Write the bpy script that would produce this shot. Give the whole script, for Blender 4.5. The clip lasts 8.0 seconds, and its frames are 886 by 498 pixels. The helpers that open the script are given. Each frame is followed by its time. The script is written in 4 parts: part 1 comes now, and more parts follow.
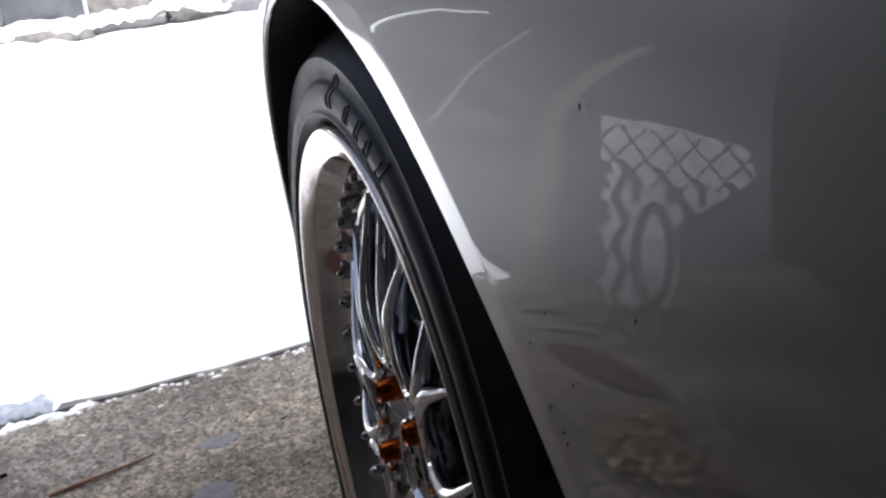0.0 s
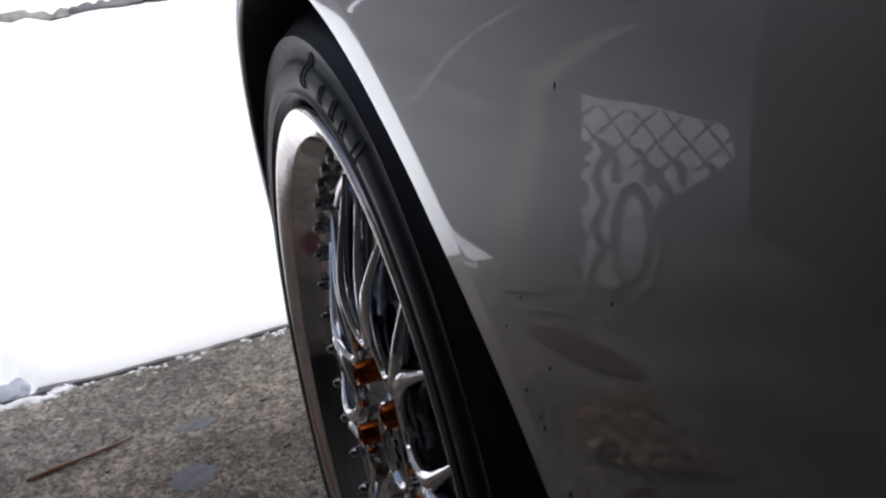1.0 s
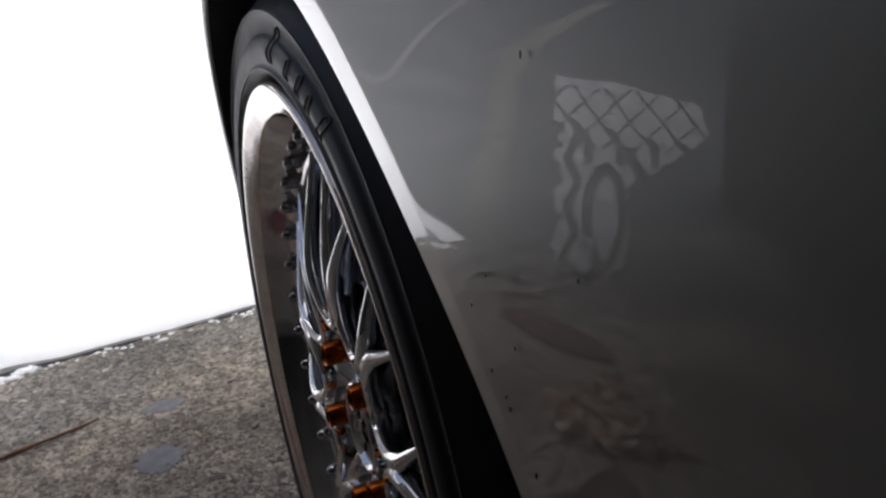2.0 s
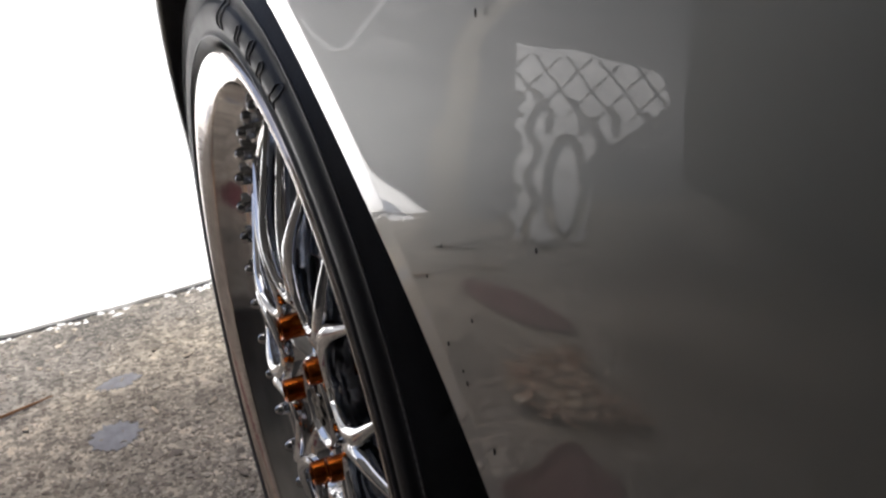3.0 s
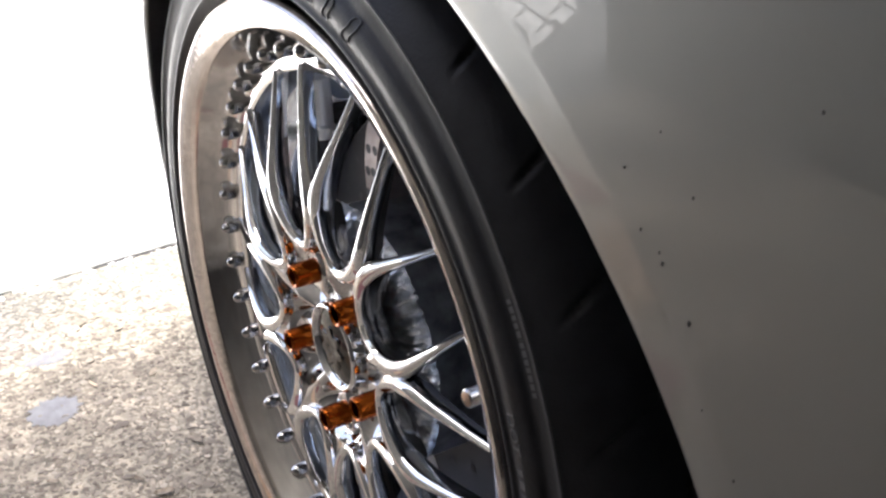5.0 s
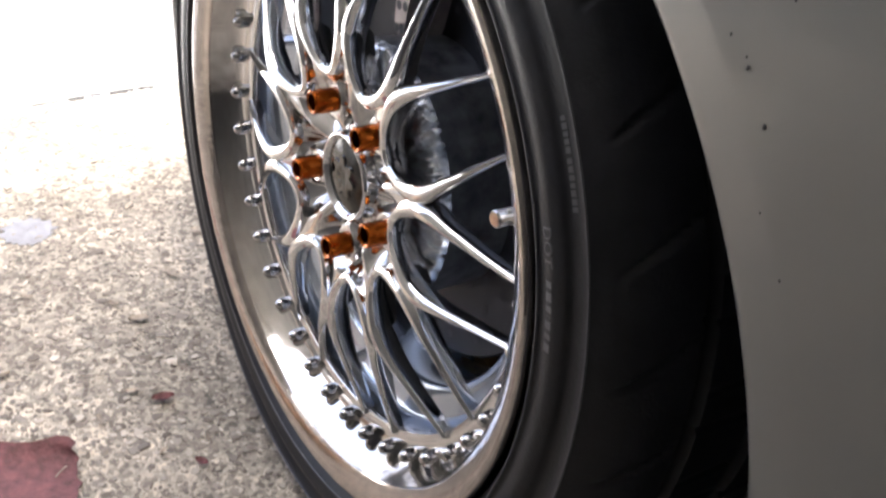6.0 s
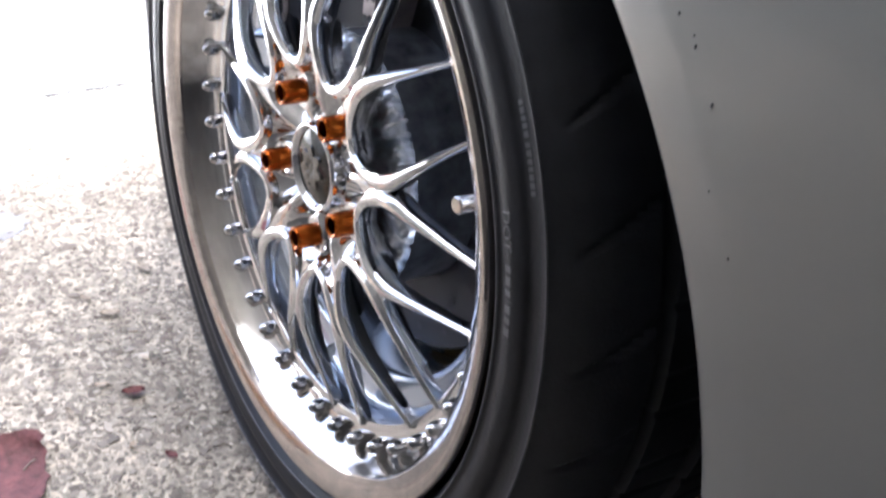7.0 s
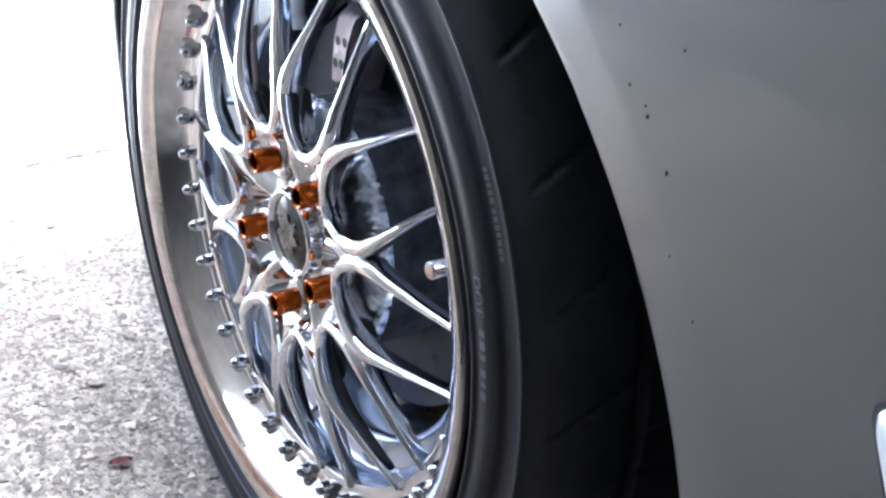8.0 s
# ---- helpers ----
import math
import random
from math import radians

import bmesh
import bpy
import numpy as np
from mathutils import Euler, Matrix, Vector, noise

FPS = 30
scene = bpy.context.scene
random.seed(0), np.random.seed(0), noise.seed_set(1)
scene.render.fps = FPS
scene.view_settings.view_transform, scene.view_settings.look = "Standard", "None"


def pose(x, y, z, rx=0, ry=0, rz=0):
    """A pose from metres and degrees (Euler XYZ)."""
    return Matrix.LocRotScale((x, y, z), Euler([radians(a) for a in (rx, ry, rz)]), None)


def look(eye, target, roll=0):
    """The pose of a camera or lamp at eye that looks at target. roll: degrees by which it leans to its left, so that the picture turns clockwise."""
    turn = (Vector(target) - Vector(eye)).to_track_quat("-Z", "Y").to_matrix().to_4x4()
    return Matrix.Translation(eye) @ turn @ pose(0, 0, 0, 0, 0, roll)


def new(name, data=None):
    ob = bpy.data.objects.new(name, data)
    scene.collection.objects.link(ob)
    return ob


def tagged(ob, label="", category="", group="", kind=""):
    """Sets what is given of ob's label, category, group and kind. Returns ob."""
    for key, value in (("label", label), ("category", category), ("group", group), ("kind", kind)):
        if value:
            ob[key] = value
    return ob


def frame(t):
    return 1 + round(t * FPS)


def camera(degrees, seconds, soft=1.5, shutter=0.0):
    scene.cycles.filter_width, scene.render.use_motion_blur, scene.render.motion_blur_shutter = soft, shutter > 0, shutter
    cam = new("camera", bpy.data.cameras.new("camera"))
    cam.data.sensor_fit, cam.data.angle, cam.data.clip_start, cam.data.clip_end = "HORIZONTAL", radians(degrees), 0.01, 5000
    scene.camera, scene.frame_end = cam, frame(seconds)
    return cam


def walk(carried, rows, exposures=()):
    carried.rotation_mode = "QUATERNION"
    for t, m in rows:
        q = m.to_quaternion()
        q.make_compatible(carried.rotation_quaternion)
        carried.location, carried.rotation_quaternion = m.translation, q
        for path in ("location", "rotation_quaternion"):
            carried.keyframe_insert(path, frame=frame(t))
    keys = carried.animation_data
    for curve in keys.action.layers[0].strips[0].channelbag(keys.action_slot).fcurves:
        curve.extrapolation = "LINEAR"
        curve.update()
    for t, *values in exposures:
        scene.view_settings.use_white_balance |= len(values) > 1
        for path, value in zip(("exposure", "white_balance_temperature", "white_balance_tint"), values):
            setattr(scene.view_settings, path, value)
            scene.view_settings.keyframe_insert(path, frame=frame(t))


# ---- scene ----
cam = camera(47.0, 8.0, soft=2.4, shutter=0.3)
ROWS = [
    (0.0, -0.1204, -0.5510, 0.7614, -19.25, -27.13, 3.72),
    (0.5, -0.1187, -0.5505, 0.7607, -20.04, -27.84, 3.55),
    (1.0, -0.1166, -0.5465, 0.7590, -20.30, -28.31, 3.48),
    (1.5, -0.1151, -0.5450, 0.7570, -20.77, -28.71, 2.95),
    (3.0, -0.1072, -0.5334, 0.7470, -23.56, -30.97, 1.65),
    (3.5, -0.1177, -0.5382, 0.7440, -24.49, -31.44, 0.67),
    (4.0, -0.1215, -0.5228, 0.7320, -24.61, -31.67, -0.51),
    (4.2, -0.1233, -0.5197, 0.7302, -24.58, -31.69, -0.55),
    (5.3, -0.2653, -0.5052, 0.7324, -34.56, -31.80, -4.26),
    (5.5, -0.2767, -0.4965, 0.7173, -34.92, -33.48, -6.38),
    (6.0, -0.2940, -0.5222, 0.6961, -31.43, -36.41, -9.52),
    (6.5, -0.2973, -0.5411, 0.6821, -29.73, -38.07, -12.00),
    (7.0, -0.2866, -0.5364, 0.6909, -32.00, -35.96, -10.12),
    (7.5, -0.2955, -0.5436, 0.7102, -33.48, -31.80, -8.29),
    (8.0, -0.2774, -0.5368, 0.7058, -33.94, -33.42, -8.13),
]
EXPOSURES = [
    (0.0, 0.52, 5900, 10), (0.5, 0.14, 5900, 10), (1.0, -0.04, 5900, 10), (1.7, -0.05, 5950, 10), (2.8, 0.9, 6400, 8), (4.2, 2.05, 6400, 7),
    (5.3, 2.83, 6450, 7), (6.7, 3.28, 6500, 8), (7.0, 3.4, 5900, 7), (7.3, 3.5, 5600, 6), (8.0, 3.55, 5400, 6),
]
walk(cam, [(t, pose(x, y, z, 90 + pitch, roll, yaw)) for t, x, y, z, yaw, pitch, roll in ROWS], EXPOSURES)

# ---- light ----
world = bpy.data.worlds.new("overcast_sky")
scene.world = world
world.use_nodes = True
wn = world.node_tree.nodes
sky = wn.new("ShaderNodeTexSky")
sky.sky_type = "NISHITA"
sky.sun_disc = False
sky.sun_elevation = radians(83)
sky.sun_rotation = radians(180)
sky.air_density, sky.dust_density, sky.ozone_density = 0.5, 7.0, 0.5
wn["Background"].inputs["Strength"].default_value = 0.15
world.node_tree.links.new(sky.outputs["Color"], wn["Background"].inputs["Color"])
sun_data = bpy.data.lights.new("sun", "SUN")
sun_data.energy, sun_data.angle, sun_data.color = 5.0, radians(14), (1.0, 0.97, 0.93)
sun = new("sun", sun_data)
sun.matrix_world = look((-0.2, -0.22, 6), (-0.2, 0.5, 0))


# ---- materials ----
def mat(name, color, rough=0.5, metal=0.0, bump=0.0, scale=200.0, vary=0.0, vary_scale=30.0, coat=0.0, detail=6.0, rand=0.0, spec=0.5, island=0.0, tint=None):
    m = bpy.data.materials.new(name)
    m.use_nodes = True
    nt = m.node_tree
    b = nt.nodes["Principled BSDF"]
    b.inputs["Roughness"].default_value = rough
    b.inputs["Metallic"].default_value = metal
    b.inputs["Specular IOR Level"].default_value = spec
    b.inputs["Coat Weight"].default_value = coat
    b.inputs["Coat Roughness"].default_value = 0.03
    tc = nt.nodes.new("ShaderNodeTexCoord")
    out = None
    col = nt.nodes.new("ShaderNodeRGB")
    col.outputs[0].default_value = (*color, 1)
    out = col.outputs[0]
    if vary:
        n1 = nt.nodes.new("ShaderNodeTexNoise")
        n1.inputs["Scale"].default_value = vary_scale
        n1.inputs["Detail"].default_value = detail
        nt.links.new(tc.outputs["Object"], n1.inputs["Vector"])
        r1 = nt.nodes.new("ShaderNodeMapRange")
        r1.inputs["From Min"].default_value, r1.inputs["From Max"].default_value = 0.3, 0.7
        r1.inputs["To Min"].default_value, r1.inputs["To Max"].default_value = 1 - vary, 1 + vary
        nt.links.new(n1.outputs["Fac"], r1.inputs["Value"])
        mx = nt.nodes.new("ShaderNodeMix")
        mx.data_type, mx.blend_type = "RGBA", "MULTIPLY"
        mx.inputs["Factor"].default_value = 1.0
        nt.links.new(out, mx.inputs["A"])
        nt.links.new(r1.outputs[0], mx.inputs["B"])
        out = mx.outputs["Result"]
        rr = nt.nodes.new("ShaderNodeMapRange")
        rr.inputs["To Min"].default_value, rr.inputs["To Max"].default_value = max(rough * 0.8, 0.0), min(rough * 1.25, 1)
        nt.links.new(n1.outputs["Fac"], rr.inputs["Value"])
        nt.links.new(rr.outputs[0], b.inputs["Roughness"])
    if rand or island:
        src = nt.nodes.new("ShaderNodeObjectInfo").outputs["Random"] if rand else nt.nodes.new("ShaderNodeNewGeometry").outputs["Random Per Island"]
        ra = nt.nodes.new("ShaderNodeMapRange")
        k = rand or island
        ra.inputs["To Min"].default_value, ra.inputs["To Max"].default_value = 1 - k, 1 + k
        nt.links.new(src, ra.inputs["Value"])
        mx = nt.nodes.new("ShaderNodeMix")
        mx.data_type, mx.blend_type = "RGBA", "MULTIPLY"
        mx.inputs["Factor"].default_value = 1.0
        nt.links.new(out, mx.inputs["A"])
        nt.links.new(ra.outputs[0], mx.inputs["B"])
        out = mx.outputs["Result"]
        if tint:
            wn_ = nt.nodes.new("ShaderNodeTexWhiteNoise")
            wn_.noise_dimensions = "1D"
            nt.links.new(src, wn_.inputs["W"])
            mt = nt.nodes.new("ShaderNodeMix")
            mt.data_type = "RGBA"
            mt.inputs["B"].default_value = (*tint, 1)
            nt.links.new(wn_.outputs["Value"], mt.inputs["Factor"])
            nt.links.new(out, mt.inputs["A"])
            out = mt.outputs["Result"]
    nt.links.new(out, b.inputs["Base Color"])
    if bump:
        n2 = nt.nodes.new("ShaderNodeTexNoise")
        n2.inputs["Scale"].default_value = scale
        n2.inputs["Detail"].default_value = 4
        nt.links.new(tc.outputs["Object"], n2.inputs["Vector"])
        bp = nt.nodes.new("ShaderNodeBump")
        bp.inputs["Strength"].default_value = bump
        bp.inputs["Distance"].default_value = 0.002
        nt.links.new(n2.outputs["Fac"], bp.inputs["Height"])
        nt.links.new(bp.outputs["Normal"], b.inputs["Normal"])
    return m


CHROME = mat("chrome", (0.76, 0.76, 0.77), 0.025, 1.0, vary=0.04, vary_scale=25)
CHROME_DULL = mat("dulled_chrome", (0.66, 0.65, 0.65), 0.07, 1.0, vary=0.08, vary_scale=40)
LIP_CHROME = mat("mirror_lip_chrome", (0.74, 0.72, 0.71), 0.09, 1.0, vary=0.05, vary_scale=60)
BOLT_STEEL = mat("dark_polished_steel", (0.52, 0.515, 0.515), 0.08, 1.0, vary=0.15, vary_scale=90)
BARREL = mat("polished_silver_barrel", (0.48, 0.53, 0.61), 0.13, 0.9, vary=0.12, vary_scale=30)
# scratched chrome; its warm tint is the slab's reflection put into the colour
CHROME_LIP = mat("scratched_slab_tinted_chrome", (0.56, 0.51, 0.48), 0.075, 1.0, vary=0.14, vary_scale=90, bump=0.06, scale=220)
RUBBER = mat("tyre_rubber", (0.018, 0.018, 0.0205), 0.46, spec=0.34, vary=0.25, vary_scale=60, bump=0.15, scale=500)
# same rubber made paler: light caught on raised edges is put into the colour
RUBBER_LIT = mat("raised_rubber_lit_edges", (0.075, 0.075, 0.082), 0.42, vary=0.15, vary_scale=80)
ORANGE = mat("orange_anodised_aluminium", (0.31, 0.075, 0.010), 0.20, 1.0, vary=0.1, vary_scale=200)
PAINT = mat("silver_grey_paint", (0.194, 0.198, 0.190), 0.40, 0.72, coat=1.0, vary=0.05, vary_scale=8, spec=0.3)
PAINT.node_tree.nodes["Principled BSDF"].inputs["Coat IOR"].default_value = 1.50
PAINT.node_tree.nodes["Principled BSDF"].inputs["Coat Roughness"].default_value = 0.02
BLACK = mat("black_liner_plastic", (0.046, 0.047, 0.052), 0.6, vary=0.3, vary_scale=30, bump=0.3, scale=120)
EMBLEM = mat("dark_chrome_cap", (0.030, 0.029, 0.028), 0.10, 1.0, vary=0.15, vary_scale=60)
EMBLEM_MARK = mat("satin_emblem_metal", (0.085, 0.082, 0.078), 0.22, 1.0, vary=0.1, vary_scale=80)
DISC_STEEL = mat("brake_disc_steel", (0.058, 0.058, 0.062), 0.42, 1.0, vary=0.1, vary_scale=20)
CALIPER = mat("grey_cast_aluminium", (0.33, 0.34, 0.36), 0.38, 0.9, vary=0.2, vary_scale=60, bump=0.3, scale=160)
BRIGHT = mat("brushed_bright_metal", (0.86, 0.88, 0.92), 0.34, 0.35, vary=0.12, vary_scale=40)
CAL_PINK = mat("pinkish_cast_metal", (0.36, 0.31, 0.30), 0.42, 0.6, vary=0.25, vary_scale=50, bump=0.4, scale=140)
# strong colour variation stands for streaks of the shroud's reflection
BELL = mat("bell_steel_reflection_streaks", (0.30, 0.31, 0.34), 0.30, 0.8, vary=0.5, vary_scale=70)
FOIL = mat("crinkled_silver_coating", (0.82, 0.86, 0.93), 0.20, 0.85, vary=0.15, vary_scale=60, bump=0.5, scale=130)
YELLOW = mat("ochre_bracket_paint", (0.36, 0.22, 0.06), 0.5, vary=0.3, vary_scale=40)
SLAB = mat("weathered_concrete", (0.365, 0.322, 0.258), 0.75, vary=0.35, vary_scale=45, bump=0.9, scale=260, detail=10)
vor = SLAB.node_tree.nodes.new("ShaderNodeTexVoronoi")
vor.inputs["Scale"].default_value = 230
tcn = SLAB.node_tree.nodes.new("ShaderNodeTexCoord")
SLAB.node_tree.links.new(tcn.outputs["Object"], vor.inputs["Vector"])
sep = SLAB.node_tree.nodes.new("ShaderNodeSeparateColor")
SLAB.node_tree.links.new(vor.outputs["Color"], sep.inputs["Color"])
rmp = SLAB.node_tree.nodes.new("ShaderNodeMapRange")
rmp.inputs["To Min"].default_value, rmp.inputs["To Max"].default_value = 0.5, 1.6
SLAB.node_tree.links.new(sep.outputs["Red"], rmp.inputs["Value"])
stain = SLAB.node_tree.nodes.new("ShaderNodeTexNoise")
stain.inputs["Scale"].default_value = 5.0
stain.inputs["Detail"].default_value = 5.0
SLAB.node_tree.links.new(tcn.outputs["Object"], stain.inputs["Vector"])
srm = SLAB.node_tree.nodes.new("ShaderNodeMapRange")
srm.inputs["From Min"].default_value, srm.inputs["From Max"].default_value = 0.35, 0.65
srm.inputs["To Min"].default_value, srm.inputs["To Max"].default_value = 0.55, 1.4
SLAB.node_tree.links.new(stain.outputs["Fac"], srm.inputs["Value"])
mul = SLAB.node_tree.nodes.new("ShaderNodeMath")
mul.operation = "MULTIPLY"
SLAB.node_tree.links.new(rmp.outputs[0], mul.inputs[0])
SLAB.node_tree.links.new(srm.outputs[0], mul.inputs[1])
mxs = SLAB.node_tree.nodes.new("ShaderNodeMix")
mxs.data_type, mxs.blend_type = "RGBA", "MULTIPLY"
mxs.inputs["Factor"].default_value = 1.0
bsd = SLAB.node_tree.nodes["Principled BSDF"]
old = bsd.inputs["Base Color"].links[0].from_socket
SLAB.node_tree.links.new(old, mxs.inputs["A"])
SLAB.node_tree.links.new(mul.outputs[0], mxs.inputs["B"])
SLAB.node_tree.links.new(mxs.outputs["Result"], bsd.inputs["Base Color"])
wet_xyz = SLAB.node_tree.nodes.new("ShaderNodeSeparateXYZ")
SLAB.node_tree.links.new(tcn.outputs["Object"], wet_xyz.inputs[0])


def slab_math(kind, a, b):
    n = SLAB.node_tree.nodes.new("ShaderNodeMath")
    n.operation = kind
    for i, v in enumerate((a, b)):
        if isinstance(v, (int, float)):
            n.inputs[i].default_value = v
        else:
            SLAB.node_tree.links.new(v, n.inputs[i])
    return n.outputs[0]


# meltwater soaks a ragged band of the slab along the snow, broadest away from the car
reach = slab_math("ADD", slab_math("MULTIPLY", wet_xyz.outputs["X"], -0.35), slab_math("MULTIPLY", stain.outputs["Fac"], 0.34))
depth = slab_math("ADD", slab_math("SUBTRACT", wet_xyz.outputs["Y"], 0.735), reach)
wet = SLAB.node_tree.nodes.new("ShaderNodeMapRange")
wet.interpolation_type = "SMOOTHSTEP"
wet.inputs["From Min"].default_value, wet.inputs["From Max"].default_value = -0.03, 0.07
SLAB.node_tree.links.new(depth, wet.inputs["Value"])
wmx = SLAB.node_tree.nodes.new("ShaderNodeMix")
wmx.data_type = "RGBA"
SLAB.node_tree.links.new(wet.outputs[0], wmx.inputs["Factor"])
SLAB.node_tree.links.new(mxs.outputs["Result"], wmx.inputs["A"])
wdk = SLAB.node_tree.nodes.new("ShaderNodeMix")
wdk.data_type, wdk.blend_type = "RGBA", "MULTIPLY"
wdk.inputs["Factor"].default_value = 1.0
wdk.inputs["B"].default_value = (0.56, 0.58, 0.63, 1)
SLAB.node_tree.links.new(mxs.outputs["Result"], wdk.inputs["A"])
SLAB.node_tree.links.new(wdk.outputs["Result"], wmx.inputs["B"])
SLAB.node_tree.links.new(wmx.outputs["Result"], bsd.inputs["Base Color"])
SLUSH = mat("wet_cleared_driveway", (0.10, 0.10, 0.102), 0.5, vary=0.25, vary_scale=6, bump=0.5, scale=90)
drn = SLUSH.node_tree
dtc = drn.nodes.new("ShaderNodeTexCoord")
dxyz = drn.nodes.new("ShaderNodeSeparateXYZ")
drn.links.new(dtc.outputs["Object"], dxyz.inputs[0])
tone_x = drn.nodes.new("ShaderNodeMapRange")  # paler beside the snow, darker further off towards -X
tone_x.interpolation_type = "SMOOTHSTEP"
tone_x.inputs["From Min"].default_value, tone_x.inputs["From Max"].default_value = -2.3, -0.9
tone_x.inputs["To Min"].default_value, tone_x.inputs["To Max"].default_value = 0.40, 1.1
drn.links.new(dxyz.outputs["X"], tone_x.inputs["Value"])
dmx = drn.nodes.new("ShaderNodeMix")
dmx.data_type, dmx.blend_type = "RGBA", "MULTIPLY"
dmx.inputs["Factor"].default_value = 1.0
dbs = drn.nodes["Principled BSDF"]
drn.links.new(dbs.inputs["Base Color"].links[0].from_socket, dmx.inputs["A"])
drn.links.new(tone_x.outputs[0], dmx.inputs["B"])
drn.links.new(dmx.outputs["Result"], dbs.inputs["Base Color"])
PEBBLE = mat("pale_aggregate_stone", (0.46, 0.41, 0.34), 0.65, island=0.55, tint=(0.15, 0.122, 0.096), bump=0.2, scale=600)
PACKED = mat("packed_grey_slush", (0.36, 0.36, 0.365), 0.6, vary=0.25, vary_scale=25, bump=0.4, scale=90)
THIN = mat("thin_grey_slush", (0.20, 0.20, 0.204), 0.6, vary=0.3, vary_scale=25, bump=0.4, scale=90)
BANK = mat("bluish_slush", (0.38, 0.41, 0.47), 0.45, vary=0.3, vary_scale=40, bump=0.6, scale=120)
SANDY = mat("sandy_slush", (0.165, 0.154, 0.138), 0.6, vary=0.3, vary_scale=12, bump=0.4, scale=90)
SNOW = mat("fresh_snow", (0.93, 0.93, 0.94), 0.65, vary=0.03, vary_scale=12, bump=0.5, scale=60)
ICE = mat("wet_grey_ice", (0.27, 0.272, 0.285), 0.4, vary=0.2, vary_scale=70, bump=0.4, scale=150)
STONE = mat("wall_stone", (0.24, 0.222, 0.195), 0.85, vary=0.6, vary_scale=22, bump=1.0, scale=60, rand=0.3, tint=(0.17, 0.18, 0.205))
LEAF_RED = mat("dead_red_leaf", (0.19, 0.075, 0.075), 0.7, vary=0.4, vary_scale=110, bump=0.8, scale=260)
LEAF_TAN = mat("dry_tan_leaf", (0.47, 0.40, 0.32), 0.65, vary=0.25, vary_scale=150, rand=0.3)
LEAF_MIX = mat("mixed_dead_leaves", (0.74, 0.62, 0.46), 0.65, island=0.35, tint=(0.50, 0.26, 0.14), bump=0.3, scale=300)
WET_DIRT = mat("wet_dark_dirt", (0.022, 0.021, 0.022), 0.35, vary=0.3, vary_scale=90, bump=0.5, scale=300)
TWIG = mat("brown_twig_bark", (0.22, 0.10, 0.042), 0.8, vary=0.3, vary_scale=200)
LENS = mat("frosted_marker_lens", (0.78, 0.79, 0.81), 0.12, 0.0, coat=0.6, vary=0.04, vary_scale=30)
# dark boards of the added, unseen enclosure that holds back light
ENCLOSURE = mat("unseen_enclosure_boards", (0.12, 0.11, 0.095), 0.75, vary=0.25, vary_scale=5, bump=0.3, scale=40)
SPECK = mat("tar_speck", (0.01, 0.01, 0.01), 0.6)


# ---- mesh helpers ----
def part(name, bm, material, parent=None, label="", smooth=True, m=None):
    bmesh.ops.recalc_face_normals(bm, faces=bm.faces[:])
    me = bpy.data.meshes.new(name)
    bm.to_mesh(me)
    bm.free()
    if smooth:
        for p in me.polygons:
            p.use_smooth = True
        me.set_sharp_from_angle(angle=radians(smooth if smooth > 1 else 38))
    me.materials.append(material)
    ob = new(name, me)
    if m is not None:
        ob.matrix_basis = m
    if parent:
        ob.parent = parent
    if label:
        ob["label"] = label
    return ob


def thing(name, label, category, group="", kind=""):
    return tagged(new(name), label, category, group, kind)


def again(ob, m):
    o = ob.copy()
    scene.collection.objects.link(o)
    o.parent = ob.parent
    o.matrix_basis = m
    return o


def grid(rows, close_u=False, close_v=False, bm=None):
    """A bmesh from rows of points."""
    bm = bm or bmesh.new()
    vs = [[bm.verts.new(p) for p in row] for row in rows]
    nu, nv = len(vs), len(vs[0])
    for i in range(nu if close_u else nu - 1):
        for j in range(nv if close_v else nv - 1):
            q = [vs[i][j], vs[(i + 1) % nu][j], vs[(i + 1) % nu][(j + 1) % nv], vs[i][(j + 1) % nv]]
            try:
                bm.faces.new(q)
            except ValueError:
                pass
    return bm


AXLE_Z = 0.304


def rim_point(x, r, a):
    """A point on the wheel: x inwards, radius, angle from the rear upwards. The wheel's own origin is its hub."""
    return Vector((x, -r * math.cos(a), r * math.sin(a)))


def revolve(profile, n=160, closed=False):
    return grid([[rim_point(x, r, 2 * math.pi * i / n) for x, r in profile] for i in range(n)], close_u=True, close_v=closed)


def soft(profile, n=6):
    """Rounds a polyline by Catmull-Rom."""
    out = []
    P = [Vector((*p, 0)) for p in profile]
    for i in range(len(P) - 1):
        p0, p1, p2, p3 = P[max(i - 1, 0)], P[i], P[i + 1], P[min(i + 2, len(P) - 1)]
        for k in range(n):
            t = k / n
            q = 0.5 * (2 * p1 + (p2 - p0) * t + (2 * p0 - 5 * p1 + 4 * p2 - p3) * t * t + (3 * p1 - p0 - 3 * p2 + p3) * t ** 3)
            out.append((q.x, q.y))
    out.append((P[-1].x, P[-1].y))
    return out


